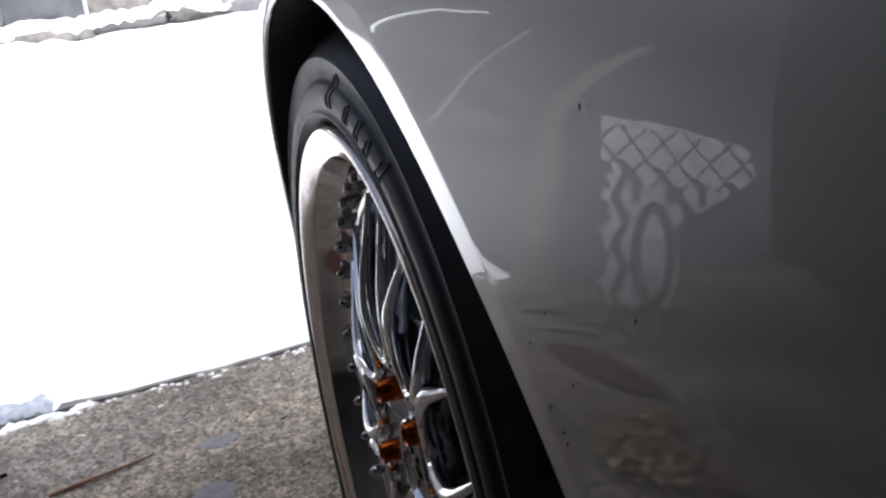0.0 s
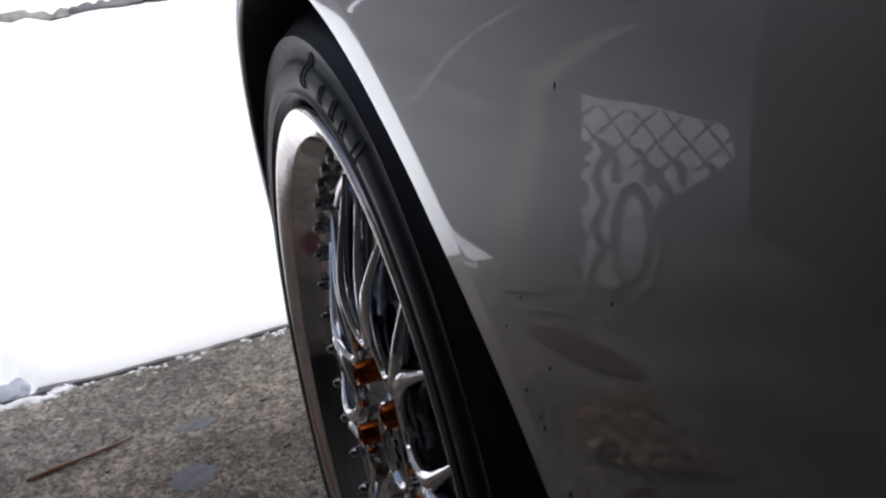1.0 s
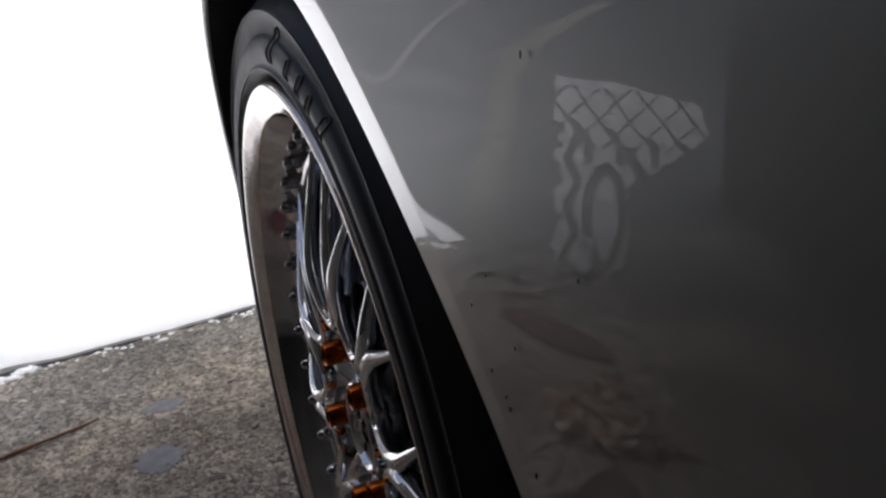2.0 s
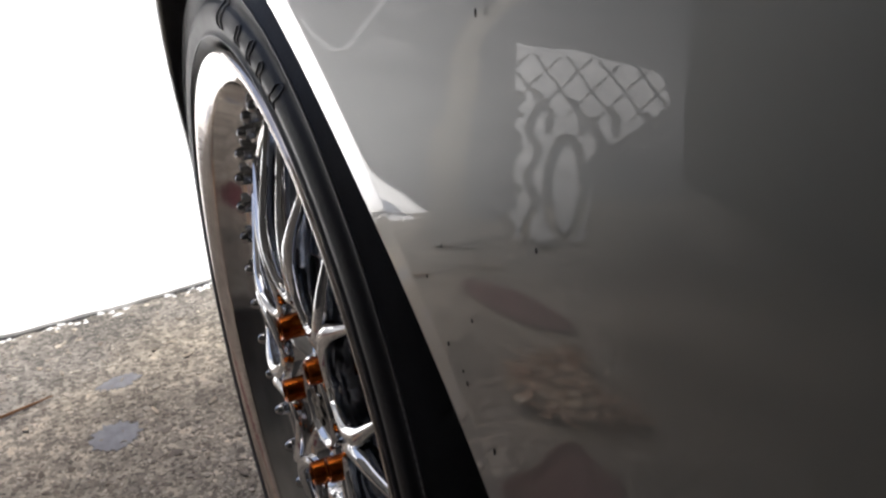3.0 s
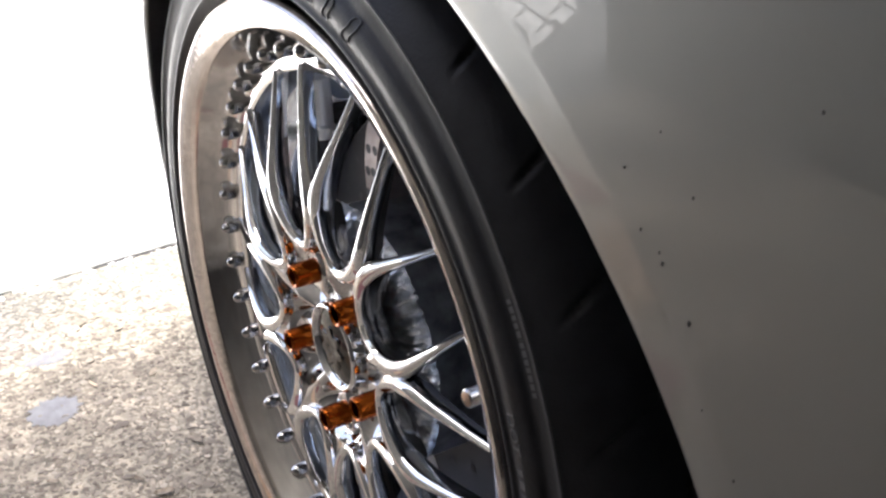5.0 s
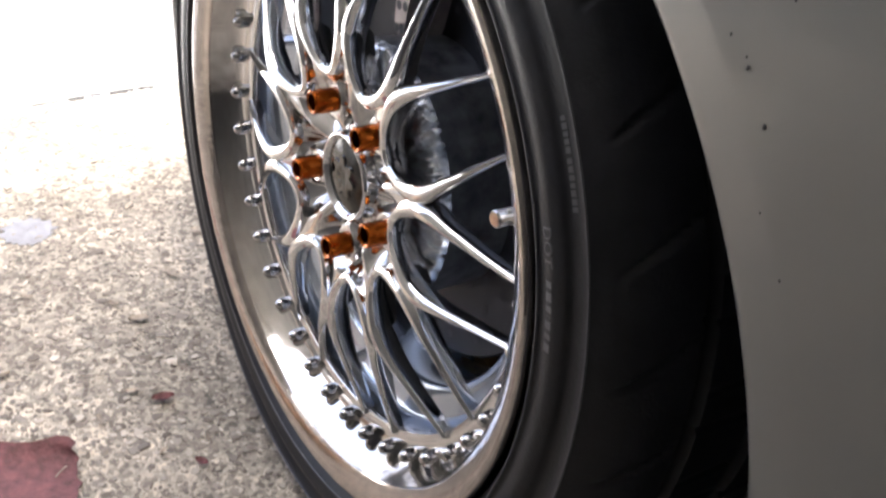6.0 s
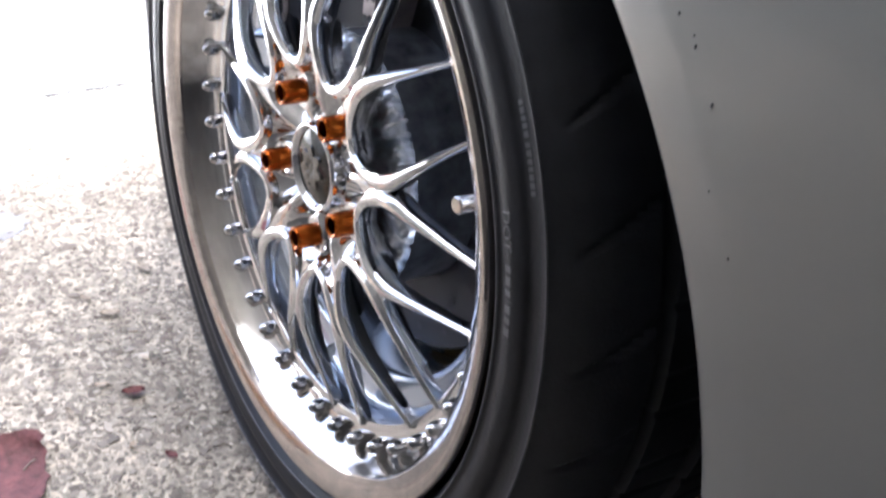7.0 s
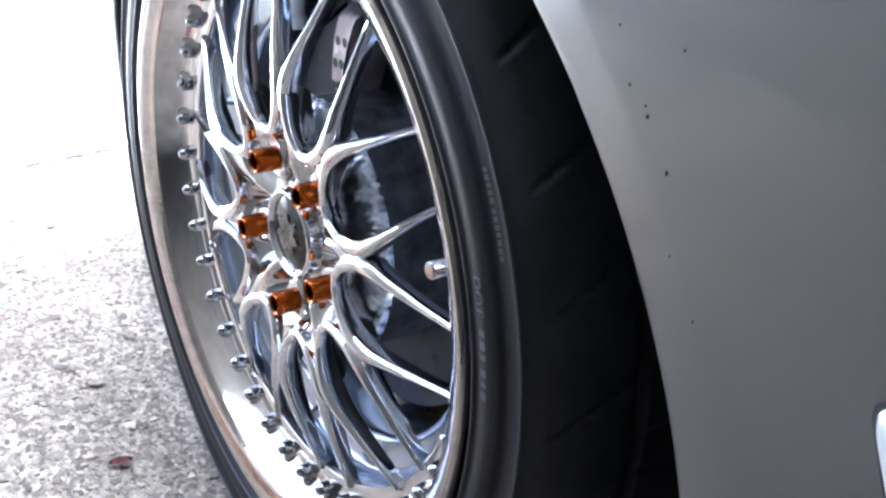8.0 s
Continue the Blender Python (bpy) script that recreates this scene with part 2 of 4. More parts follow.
def tube(points, radius, n=10, closed=False, bm=None, caps=True):
    """A tube along points; radius is a number or a list."""
    bm = bm or bmesh.new()
    pts = [Vector(p) for p in points]
    rings = []
    for i, p in enumerate(pts):
        d = (pts[min(i + 1, len(pts) - 1)] - pts[max(i - 1, 0)]).normalized()
        u = d.orthogonal().normalized() if i == 0 else (u - d * u.dot(d)).normalized()
        w = d.cross(u)
        r = radius[i] if isinstance(radius, (list, tuple)) else radius
        rings.append([bm.verts.new(p + (u * math.cos(2 * math.pi * k / n) + w * math.sin(2 * math.pi * k / n)) * r) for k in range(n)])
    for a, b in zip(rings, rings[1:]):
        for k in range(n):
            bm.faces.new((a[k], a[(k + 1) % n], b[(k + 1) % n], b[k]))
    if caps:
        bm.faces.new(rings[0])
        bm.faces.new(rings[-1])
    return bm


def box(bm, lo, hi, bevel=0.0):
    lo, hi = Vector(lo), Vector(hi)
    r = bmesh.ops.create_cube(bm, size=1, matrix=Matrix.Translation((lo + hi) / 2) @ Matrix.Diagonal((*(hi - lo), 1)))
    if bevel:
        es = list({e for v in r["verts"] for e in v.link_edges})
        bmesh.ops.bevel(bm, geom=es, offset=bevel, segments=2, affect="EDGES", profile=0.5)
    return bm


# ---- ground ----
EDGE_Y, EDGE_K = 0.674, 0.061
SLAB_X0, SLAB_X1, SLAB_Y0 = -0.98, 3.35, -4.15


def edge_y(x):
    return EDGE_Y + EDGE_K * x


rng = random.Random(4)
rows = []
for i in range(101):
    x = SLAB_X0 + (SLAB_X1 - SLAB_X0) * i / 100
    rows.append([(x, SLAB_Y0, 0)] + [(x, edge_y(x) - 0.6 + 0.6 * j / 12 + (0.004 * noise.noise((x * 30, 3, 0)) if j == 12 else 0), 0) for j in range(13)] + [(x, edge_y(x) + 0.008, -0.008), (x, edge_y(x) + 0.014, -0.12)])
slab = part("floor", grid(rows), SLAB, smooth=False)
tagged(slab, "weathered brown-grey concrete slab with exposed aggregate", "floor", kind="structure")

rows = []
ys = [0, 0.004, 0.012, 0.03, 0.06, 0.1, 0.16, 0.25, 0.4, 0.6, 0.9, 1.3, 1.8, 2.5, 4, 7, 12, 25, 60, 150, 400]
xs = [-0.66 + 0.02 * i for i in range(109)] + [1.6, 1.9, 2.3, 3.2, 4, 7, 12, 25, 60, 150, 400]
for x in xs:
    col = []
    for k, d in enumerate(ys):
        b = min(max((-0.20 - x) / 0.10, 0), 1)
        b = b * b * (3 - 2 * b)
        y = edge_y(max(min(x, 4), -4)) - 0.005 + 0.022 * b + d + (0.005 * noise.noise((x * 9, 0, 0)) + 0.004 * noise.noise((x * 45, 5, 0)) if k < 6 else 0)
        h = 0.016 * (1 - math.exp(-d / 0.005)) - 0.004
        h += b * 0.026 * (1 - math.exp(-d / 0.03)) * (1 + 0.5 * noise.noise((x * 14, d * 9, 8)))
        h += (0.012 * noise.noise((x * 5, d * 5, 1)) + 0.004 * noise.noise((x * 22, d * 22, 2))) * min(1, d / 0.05)
        side = x - (-0.285 - 0.55 * min(d, 0.12) - 0.08 * min(d, 3.0)) + 0.016 * noise.noise((d * 6, 4, 0))
        h = h * min(max(side / 0.05, 0), 1) - (0.02 if side < 0 else 0)
        col.append((x, y, h if k else -0.03))
    rows.append(col)
snow = part("ground", grid(rows), SNOW)
under = part("ground", grid([[(x, y, -0.03) for y in (-400, -20, 20, 400)] for x in (-400, -20, 20, 400)]), SNOW)
tagged(under, "snow-covered ground round the slab", "snow", kind="structure")
tagged(snow, "thick white fresh snow sheet beyond the concrete slab", "snow", kind="structure")

# trodden bank of slush at the snow's corner
rows = []
for i in range(49):
    u = i / 48
    row = []
    for j in range(25):
        v = j / 24
        x = -0.365 + 0.075 * u + 0.012 * noise.noise((v * 4, u * 3, 21))
        y = edge_y(x) + 0.002 + 0.055 * v + 0.010 * noise.noise((u * 7, 3, 22))
        rim = min(1, 6 * min(u, 1 - u, v * 1.6, 1 - v))
        h = 0.015 + 0.008 * noise.noise((x * 28, y * 28, 23)) + 0.006 * noise.noise((x * 80, y * 80, 24))
        row.append((x, y, -0.012 + max(h, 0.004) * rim ** 0.6))
    rows.append(row)
tagged(part("slush_bank", grid(rows), BANK), "low lumpy bank of bluish slush at the slab's edge", "slush")

# cleared driveway with grey slush beside the snow
rows = []
xs = [-6.0 + 0.16 * i for i in range(29)] + [-1.5 + 0.02 * i for i in range(56)]
for x in xs:
    y0 = edge_y(x) - 0.02 + 0.07 * noise.noise((x * 5, 2, 0)) + 0.04 * noise.noise((x * 16, 7, 0))
    row = []
    for j in range(61):
        k = (j / 60) ** 1.6
        y = y0 + ((2.5 if x > -0.75 else 9.0) - y0) * k
        row.append((x, y, (0.0035 if j else -0.003) + 0.003 * noise.noise((x * 6, y * 6, 0)) * min(j, 1)))
    rows.append(row + [(x, 2.53 if x > -0.75 else 9.03, -0.05)])
tagged(part("road", grid(rows), SLUSH), "wet grey driveway cleared of snow", "driveway", kind="structure")

# ---- car: arch and body ----
ARCH_Y, ARCH_Z, ARCH_RY, ARCH_RZ = -0.0321, 0.2486, 0.3612, 0.3904


def panel_x(y, z):
    x = 0.0141 - 0.0178 * y - 0.1121 * (z - 0.304)
    if z > 0.56:
        x += 0.6 * (z - 0.56) ** 2
    if z > 0.70:
        x += 0.9 * (z - 0.70) ** 2 + 5 * max(z - 0.78, 0) ** 2
    return x


def lip(d):
    """How far the wheel arch's lip turns in, by the distance from its edge."""
    e = 0.026 - d
    bend = 0.5 * (e + math.sqrt(e * e + 0.0015 ** 2))
    flare = 0.0013 * (1 - math.exp(-max(-e, 0) / 0.04))
    return 0.060 * bend + flare + 0.0012 * max(1 - d / 0.004, 0) ** 2


def nose(a, d):
    """Ahead of the wheel the body draws in towards the car's nose."""
    k = min(max((math.degrees(a) - 88) / 40, 0), 1)
    return (k * k * (3 - 2 * k)) * (0.62 * max(d - 0.012, 0) + 0.25 * d * d)


def lerp(a, b, k):
    return a + (b - a) * k


car = thing("car", "silver-grey lowered car with chrome wheel, standing on the concrete slab", "car")
th = [radians(-38 + 256 * i / 170) for i in range(171)]
ds = [0, 0.002, 0.004, 0.007, 0.012, 0.018, 0.022, 0.0245, 0.026, 0.0275, 0.030, 0.036, 0.05, 0.065, 0.085, 0.11, 0.15, 0.2, 0.26, 0.33, 0.42, 0.55, 0.7, 0.9]
rows = []
Y0, Y1, Z0, Z1 = -1.0, 0.95, 0.03, 0.86
for a in th:
    row = []
    e = Vector((0, ARCH_Y - ARCH_RY * math.cos(a), ARCH_Z + ARCH_RZ * math.sin(a)))
    nrm = Vector((0, -math.cos(a) / ARCH_RY, math.sin(a) / ARCH_RZ)).normalized()
    x0 = panel_x(e.y, e.z) + lip(0)
    row.append((x0 + 0.0022, e.y, e.z))
    for d in ds:
        q = e + nrm * d
        y, z = min(max(q.y, Y0), Y1), min(max(q.z, Z0), Z1)
        row.append((panel_x(y, z) + lip(d) + nose(a, d), y, z))
    rows.append(row)
fender = part("fender", grid(rows), PAINT, car, "glossy silver-grey metallic paint with tar specks", smooth=60)
# bonnet, far side, rear and floor close the shell
bonnet = grid([[(lerp(panel_x(y, Z1) + (0.62 * (y - 0.1) if y > 0.1 else 0), 1.65, k), y, Z1 + 0.06 * (1 - math.exp(-k * 9)) + 0.03 * math.sin(k * math.pi)) for k in (0, 0.01, 0.03, 0.06, 0.12, 0.25, 0.45, 0.7, 1.0)] for y in (Y0, -0.5, 0, 0.3, 0.6, Y1)])
part("bonnet", bonnet, PAINT, car)
bm = bmesh.new()
box(bm, (0.50, Y1 - 0.03, 0.11), (1.63, Y1, 0.885), 0.01)
part("nose_panel", bm, PAINT, car, smooth=False)
bm = bmesh.new()
box(bm, (0.42, Y0, 0.11), (1.62, Y1, 0.13))
part("underbody", bm, BLACK, car, "black underbody plate", smooth=False)
bm = bmesh.new()
box(bm, (1.62, Y0, 0.10), (1.66, Y1, 0.90), 0.01)
part("far_side_panel", bm, PAINT, car, smooth=False)
bm = bmesh.new()
box(bm, (0.06, Y0 - 0.02, 0.05), (1.62, Y0, 0.90))
part("bulkhead", bm, BLACK, car, "black inner bulkhead", smooth=False)
# liner
rows = []
for a in th:
    e = Vector((0, ARCH_Y - ARCH_RY * math.cos(a), ARCH_Z + ARCH_RZ * math.sin(a)))
    x0 = panel_x(e.y, e.z)
    rows.append([(x0 + lip(0) + 0.003, e.y, e.z)] + [(x0 + dx, ARCH_Y + (e.y - ARCH_Y) * k, ARCH_Z + (e.z - ARCH_Z) * k) for dx, k in ((0.020, 1.004), (0.036, 1.012), (0.06, 1.02), (0.14, 1.02), (0.24, 1.01), (0.33, 0.97), (0.36, 0.9), (0.37, 0.6), (0.375, 0.02))])
part("arch_liner", grid(rows), BLACK, car, "matt black wheel arch liner")

# ---- wheel ----
HUB = pose(0, 0, AXLE_Z)
PHASE = radians(60.6)
flange_profile = soft([(0.020, 0.2385), (0.008, 0.2400), (0.002, 0.2418), (-0.0016, 0.2410), (-0.0030, 0.2388), (-0.0026, 0.2362), (-0.0008, 0.2315), (0.0022, 0.2255), (0.0048, 0.2212)], 4) + [(0.0070, 0.2203)]
lip_profile = soft([(0.0058, 0.2201), (0.0105, 0.2182), (0.0160, 0.2158), (0.0212, 0.2132), (0.0254, 0.2107), (0.0284, 0.2080), (0.0300, 0.2052), (0.0305, 0.2025)], 6) + [(0.0306, 0.2010), (0.0310, 0.1905), (0.0318, 0.1898), (0.037, 0.1895)]
wheel = part("wheel", revolve(lip_profile, 200), LIP_CHROME, car, "polished chrome multi-spoke wheel with stepped lip", smooth=50, m=HUB)
part("rim_barrel", revolve(soft([(0.0365, 0.1899), (0.046, 0.1885), (0.052, 0.1855), (0.0565, 0.1760), (0.0600, 0.1660), (0.064, 0.1630), (0.072, 0.1620), (0.100, 0.1620), (0.116, 0.1640), (0.124, 0.1800), (0.150, 0.1875), (0.190, 0.1900), (0.215, 0.2100), (0.220, 0.2360)], 3), 160), BARREL, wheel, "polished silver inner rim barrel", smooth=40)
part("lip_flange", revolve(flange_profile, 200), CHROME_LIP, wheel, "finely scratched chrome outer lip flange", smooth=50)

# tyre
side = soft([(0.020, 0.2390), (0.010, 0.2412), (0.0045, 0.2445), (0.0000, 0.2478), (-0.0028, 0.2510), (-0.0018, 0.2538), (-0.0030, 0.2590), (-0.0032, 0.2640), (-0.0010, 0.2695), (0.0022, 0.2725), (0.0030, 0.2780), (0.0018, 0.2830), (0.0006, 0.2862), (0.0034, 0.2892), (0.0090, 0.2950), (0.0165, 0.3005), (0.0270, 0.3050)], 4)
tread = [(0.0335, 0.3068), (0.040, 0.3082), (0.046, 0.3091), (0.052, 0.3098), (0.054, 0.303), (0.062, 0.303), (0.064, 0.3106), (0.105, 0.3115), (0.107, 0.304), (0.117, 0.304), (0.119, 0.3115), (0.160, 0.3106), (0.162, 0.303), (0.170, 0.303), (0.172, 0.3098), (0.190, 0.3070), (0.203, 0.296), (0.208, 0.276), (0.204, 0.25), (0.20, 0.239)]
prof = side + tread
N = 1440


def loaded(p):
    """The car's weight flattens the tyre on the slab and bulges its sidewall there."""
    w = min(max((-p.z - 0.215) / 0.088, 0), 1)
    x = p.x - 0.0060 * w * w * (1 if p.x < 0.03 and math.hypot(p.y, p.z) > 0.245 else 0)
    return Vector((x, p.y * (1 + 0.006 * w), max(p.z, 0.0012 - AXLE_Z)))


rows = []
for i in range(N):
    a = 360.0 * i / N
    row = []
    for x, r in prof:
        rr = r
        if r > 0.2915 and 0.004 < x < 0.203:
            # slanting shoulder grooves that fade out at the sidewall
            across = x if x < 0.11 else 0.214 - x
            ph = (a + (6 if x > 0.11 else 0) - 47.5 - 110 * (across - 0.014)) % 12.0
            if ph < 1.2 and not (0.105 < x < 0.119):
                rr = r - 0.0026 * min(max((across - 0.009) / 0.010, 0), 1) * math.sin(math.pi * ph / 1.2)
        row.append(loaded(rim_point(x, rr, radians(a))))
    rows.append(row)
tyre = part("tyre", grid(rows, close_u=True), RUBBER, wheel, "black low-profile tyre with a stretched sidewall", smooth=32)


def side_x(r):
    for (x0, r0), (x1, r1) in zip(side, side[1:]):
        if r0 <= r <= r1:
            return x0 + (x1 - x0) * (r - r0) / max(r1 - r0, 1e-6)
    return 0.014


def on_tyre(u, v, r, a0, lift):
    """Bends flat lettering (u along, v up) round the sidewall."""
    return loaded(rim_point(side_x(r + v) - lift, r + v, radians(a0) - u / r))


def raised(name, text_bm, r, a0, lift, label=""):
    for v in text_bm.verts:
        v.co = on_tyre(v.co.x, v.co.y, r, a0, lift if v.co.z > 0 else -0.0006)
    return part(name, text_bm, RUBBER_LIT, wheel, label, smooth=False)


# the marking that can be read
fc = bpy.data.curves.new("marking", "FONT")
fc.body, fc.size, fc.extrude, fc.resolution_u = "DOT", 0.0095, 0.0005, 3
tmp_ob = bpy.data.objects.new("marking_source", fc)
scene.collection.objects.link(tmp_ob)
bpy.context.view_layer.update()
tmp_me = bpy.data.meshes.new_from_object(tmp_ob.evaluated_get(bpy.context.evaluated_depsgraph_get()))
bpy.data.objects.remove(tmp_ob)
bm = bmesh.new()
bm.from_mesh(tmp_me)
bpy.data.meshes.remove(tmp_me)
raised("tyre_marking", bm, 0.2575, 28.0, 0.0005, "raised tyre marking, coloured paler as if its edges caught light")


def bars(widths, gap, height, thick=0.5):
    bm, u = bmesh.new(), 0.0
    for w in widths:
        box(bm, (u, 0, -thick), (u + w, height, thick))
        u += w + gap
    bmesh.ops.subdivide_edges(bm, edges=[e for e in bm.edges if abs((e.verts[0].co - e.verts[1].co).x) > 0.004], cuts=3)
    return bm


raised("tyre_marking", bars([0.0032, 0.0045, 0.003, 0.0, 0.004, 0.003, 0.0045], 0.0026, 0.0050), 0.2580, 21.8, 0.0004)
raised("tyre_marking", bars([0.0022, 0.003, 0.0022, 0.0026, 0.003, 0.0, 0.0024, 0.003, 0.0026, 0.0022, 0.003, 0.0028, 0.0022], 0.0012, 0.0034), 0.2745, 39.0, 0.0004)
# the maker's script, as plain raised outline shapes
for a0, w, h in ((99.5, 0.017, 0.0215), (90.0, 0.011, 0.0130), (84.5, 0.010, 0.0140), (80.2, 0.010, 0.0125), (75.2, 0.012, 0.0150)):
    pts = [(0.0, 0.10), (0.25, 0.0), (0.62, 0.06), (0.72, 0.40), (0.95, 0.78), (0.80, 1.0), (0.42, 0.92), (0.34, 0.60), (0.10, 0.34), (0.0, 0.10)]
    path = soft([(x * w, y * h) for x, y in pts], 4)
    part("script_stroke", tube([on_tyre(x, y, 0.2570, a0, 0.0004) for x, y in path], 0.0005, 6), RUBBER_LIT, wheel, "raised outline shape moulded on the sidewall")
# thin moulded ridges round the sidewall
for r, w in ((0.2510, 0.0007), (0.2862, 0.0007)):
    part("sidewall_ridge", grid([[loaded(rim_point(side_x(r) - 0.0002 + w * math.sin(t), r + w * math.cos(t), 2 * math.pi * i / 240)) for t in (0, 1.05, 2.09, 3.14, 4.19, 5.24)] for i in range(240)], close_u=True, close_v=True), RUBBER_LIT, wheel)


# spokes
def bar_loft(path, widths, depths, tops):
    """A bar with a flat crown and bevelled flanks, swept along points (x, r, angle)."""
    bm = bmesh.new()
    rings = []
    pts = [rim_point(*p) for p in path]
    for i, p in enumerate(pts):
        d = (pts[min(i + 1, len(pts) - 1)] - pts[max(i - 1, 0)]).normalized()
        out = Vector((-1, 0, 0))
        s = d.cross(out).normalized()
        n = s.cross(d).normalized()
        if n.x > 0:
            n = -n
        w, h, t = widths[i] / 2, depths[i], tops[i] / 2
        sec = [(-w * 0.7, -h), (-w, -h * 0.75), (-w, -h * 0.28), (-w * 0.93, -h * 0.16), (-t, -0.0004), (-t * 0.6, 0), (t * 0.6, 0), (t, -0.0004), (w * 0.93, -h * 0.16), (w, -h * 0.28), (w, -h * 0.75), (w * 0.7, -h)]
        rings.append([bm.verts.new(p + s * u + n * v) for u, v in sec])
    k = len(rings[0])
    for a, b in zip(rings, rings[1:]):
        for j in range(k):
            bm.faces.new((a[j], a[(j + 1) % k], b[(j + 1) % k], b[j]))
    bm.faces.new(rings[0])
    bm.faces.new(rings[-1])
    return bm


def curve3(keys, n):
    """Catmull-Rom through rows of numbers."""
    out = []
    K = [np.array(k, float) for k in keys]
    for i in range(len(K) - 1):
        p0, p1, p2, p3 = K[max(i - 1, 0)], K[i], K[i + 1], K[min(i + 2, len(K) - 1)]
        for j in range(n):
            t = j / n
            out.append(0.5 * (2 * p1 + (p2 - p0) * t + (2 * p0 - 5 * p1 + 4 * p2 - p3) * t * t + (3 * p1 - p0 - 3 * p2 + p3) * t ** 3))
    out.append(K[-1])
    return out


def ribbon_mesh():
    """One U of the spoke mesh: two arms from the rim that meet in a rounded bow near the hub."""
    half = [(0.0285, 0.1945, 6.7, 0.0046, 0.0105, 0.0014), (0.0250, 0.182, 7.4, 0.0048, 0.0105, 0.0015), (0.0190, 0.160, 9.3, 0.0060, 0.012, 0.0020), (0.0125, 0.136, 12.3, 0.0086, 0.015, 0.0032),
            (0.0095, 0.119, 14.9, 0.0120, 0.017, 0.0052), (0.0092, 0.104, 15.3, 0.0118, 0.015, 0.0050), (0.0105, 0.0875, 12.0, 0.0094, 0.012, 0.0040), (0.0120, 0.0775, 6.4, 0.0078, 0.010, 0.0036)]
    full = half + [(0.0125, 0.0742, 0.0, 0.0074, 0.010, 0.0034)] + [(a, b, -c, d, e, f) for a, b, c, d, e, f in reversed(half)]
    keys = curve3(full, 4)
    return bar_loft([(k[0], k[1], radians(k[2])) for k in keys], [k[3] for k in keys], [k[4] for k in keys], [k[5] for k in keys])


spoke = part("spoke", ribbon_mesh(), CHROME, wheel, "", smooth=42)
for k in range(10):
    m = Matrix.Rotation(-(PHASE + radians(18 + 36 * k)), 4, "X")
    if k == 0:
        spoke.matrix_basis = m
    else:
        again(spoke, m)

# hub face: fluted star between the spokes
rows = []
NA = 540
for i in range(NA):
    a = 2 * math.pi * i / NA
    rel = (a - PHASE) / radians(36)
    f = 0.5 + 0.5 * math.cos(2 * math.pi * rel)
    r_out = 0.0775 + 0.036 * f ** 3
    row = []
    for j in range(31):
        k = j / 30
        r = 0.026 + (r_out - 0.026) * k
        bow = min(max((r - 0.058) / 0.020, 0), 1)
        crown = min(max((r - 0.034) / 0.022, 0), 1)
        xh = 0.0275 + 0.0085 * math.sin(math.pi * min(max((r - 0.032) / 0.042, 0), 1)) * (1 - f) - 0.0105 * bow * (1 - f) - 0.0085 * crown * f ** 1.5 - 0.006 * f * min(max((r - 0.06) / 0.04, 0), 1)
        xh += 0.0004 * math.cos(2 * math.pi * rel * 5) * math.sin(k * math.pi) * (1 - f)
        # pockets round the nuts
        for L in range(5):
            la = PHASE + radians(72) * L
            dd = (rim_point(0, r, a) - rim_point(0, 0.0555, la)).length
            k2 = min(max((0.0185 - dd) / 0.006, 0), 1)
            xh += (0.0245 - xh) * k2 * k2 * (3 - 2 * k2)
        row.append(rim_point(xh, r, a))
    row.append(rim_point(row[-1].x + 0.003, r_out + 0.0010, a))
    row.append(rim_point(max(0.027, row[-1].x + 0.002), r_out - 0.001, a))
    row.append(rim_point(max(0.033, row[-1].x + 0.003), r_out - 0.006, a))
    rows.append(row)
part("hub_face", grid(rows, close_u=True), CHROME_DULL, wheel, "", smooth=40)

# cap
cap = part("centre_cap", revolve(soft([(0.034, 0.0335), (0.022, 0.0330), (0.0185, 0.0318), (0.0178, 0.0300), (0.0195, 0.0282), (0.0212, 0.0270)], 4), 72), CHROME, wheel)
part("cap_face", revolve([(0.0212, 0.0272), (0.0196, 0.020), (0.0186, 0.012), (0.0182, 0.004), (0.0182, 0.0001)], 72), EMBLEM, wheel, "dark smoked cap face with a raised emblem")

rows = []
for i in range(84):
    a = 2 * math.pi * i / 84
    r = 0.0105 + 0.0050 * math.cos(3.5 * a) ** 2
    rows.append([rim_point(0.0190, r + 0.0012, a), rim_point(0.0176, r, a), rim_point(0.0174, r * 0.6, a + 0.25), rim_point(0.0182, r * 0.3, a + 0.4)])
part("cap_emblem", grid(rows, close_u=True), EMBLEM_MARK, wheel, "small raised bright emblem")

# nuts
nut_prof = [(0.050, 0.0100), (0.032, 0.0098), (0.028, 0.0090), (0.0090, 0.0087), (0.0076, 0.0082), (0.0072, 0.0074), (0.0082, 0.0060), (0.022, 0.0058), (0.022, 0.0001)]
nut = part("lug_nut", grid([[Vector((x, r * math.cos(2 * math.pi * i / 24), r * math.sin(2 * math.pi * i / 24))) for x, r in nut_prof] for i in range(24)], close_u=True), ORANGE, wheel, "orange anodised hollow lug nut", smooth=35)
for L in range(5):
    c = rim_point(0, 0.0555, PHASE + radians(72) * L)
    m = Matrix.Translation(c)
    if L == 0:
        nut.matrix_basis = m
    else:
        again(nut, m)

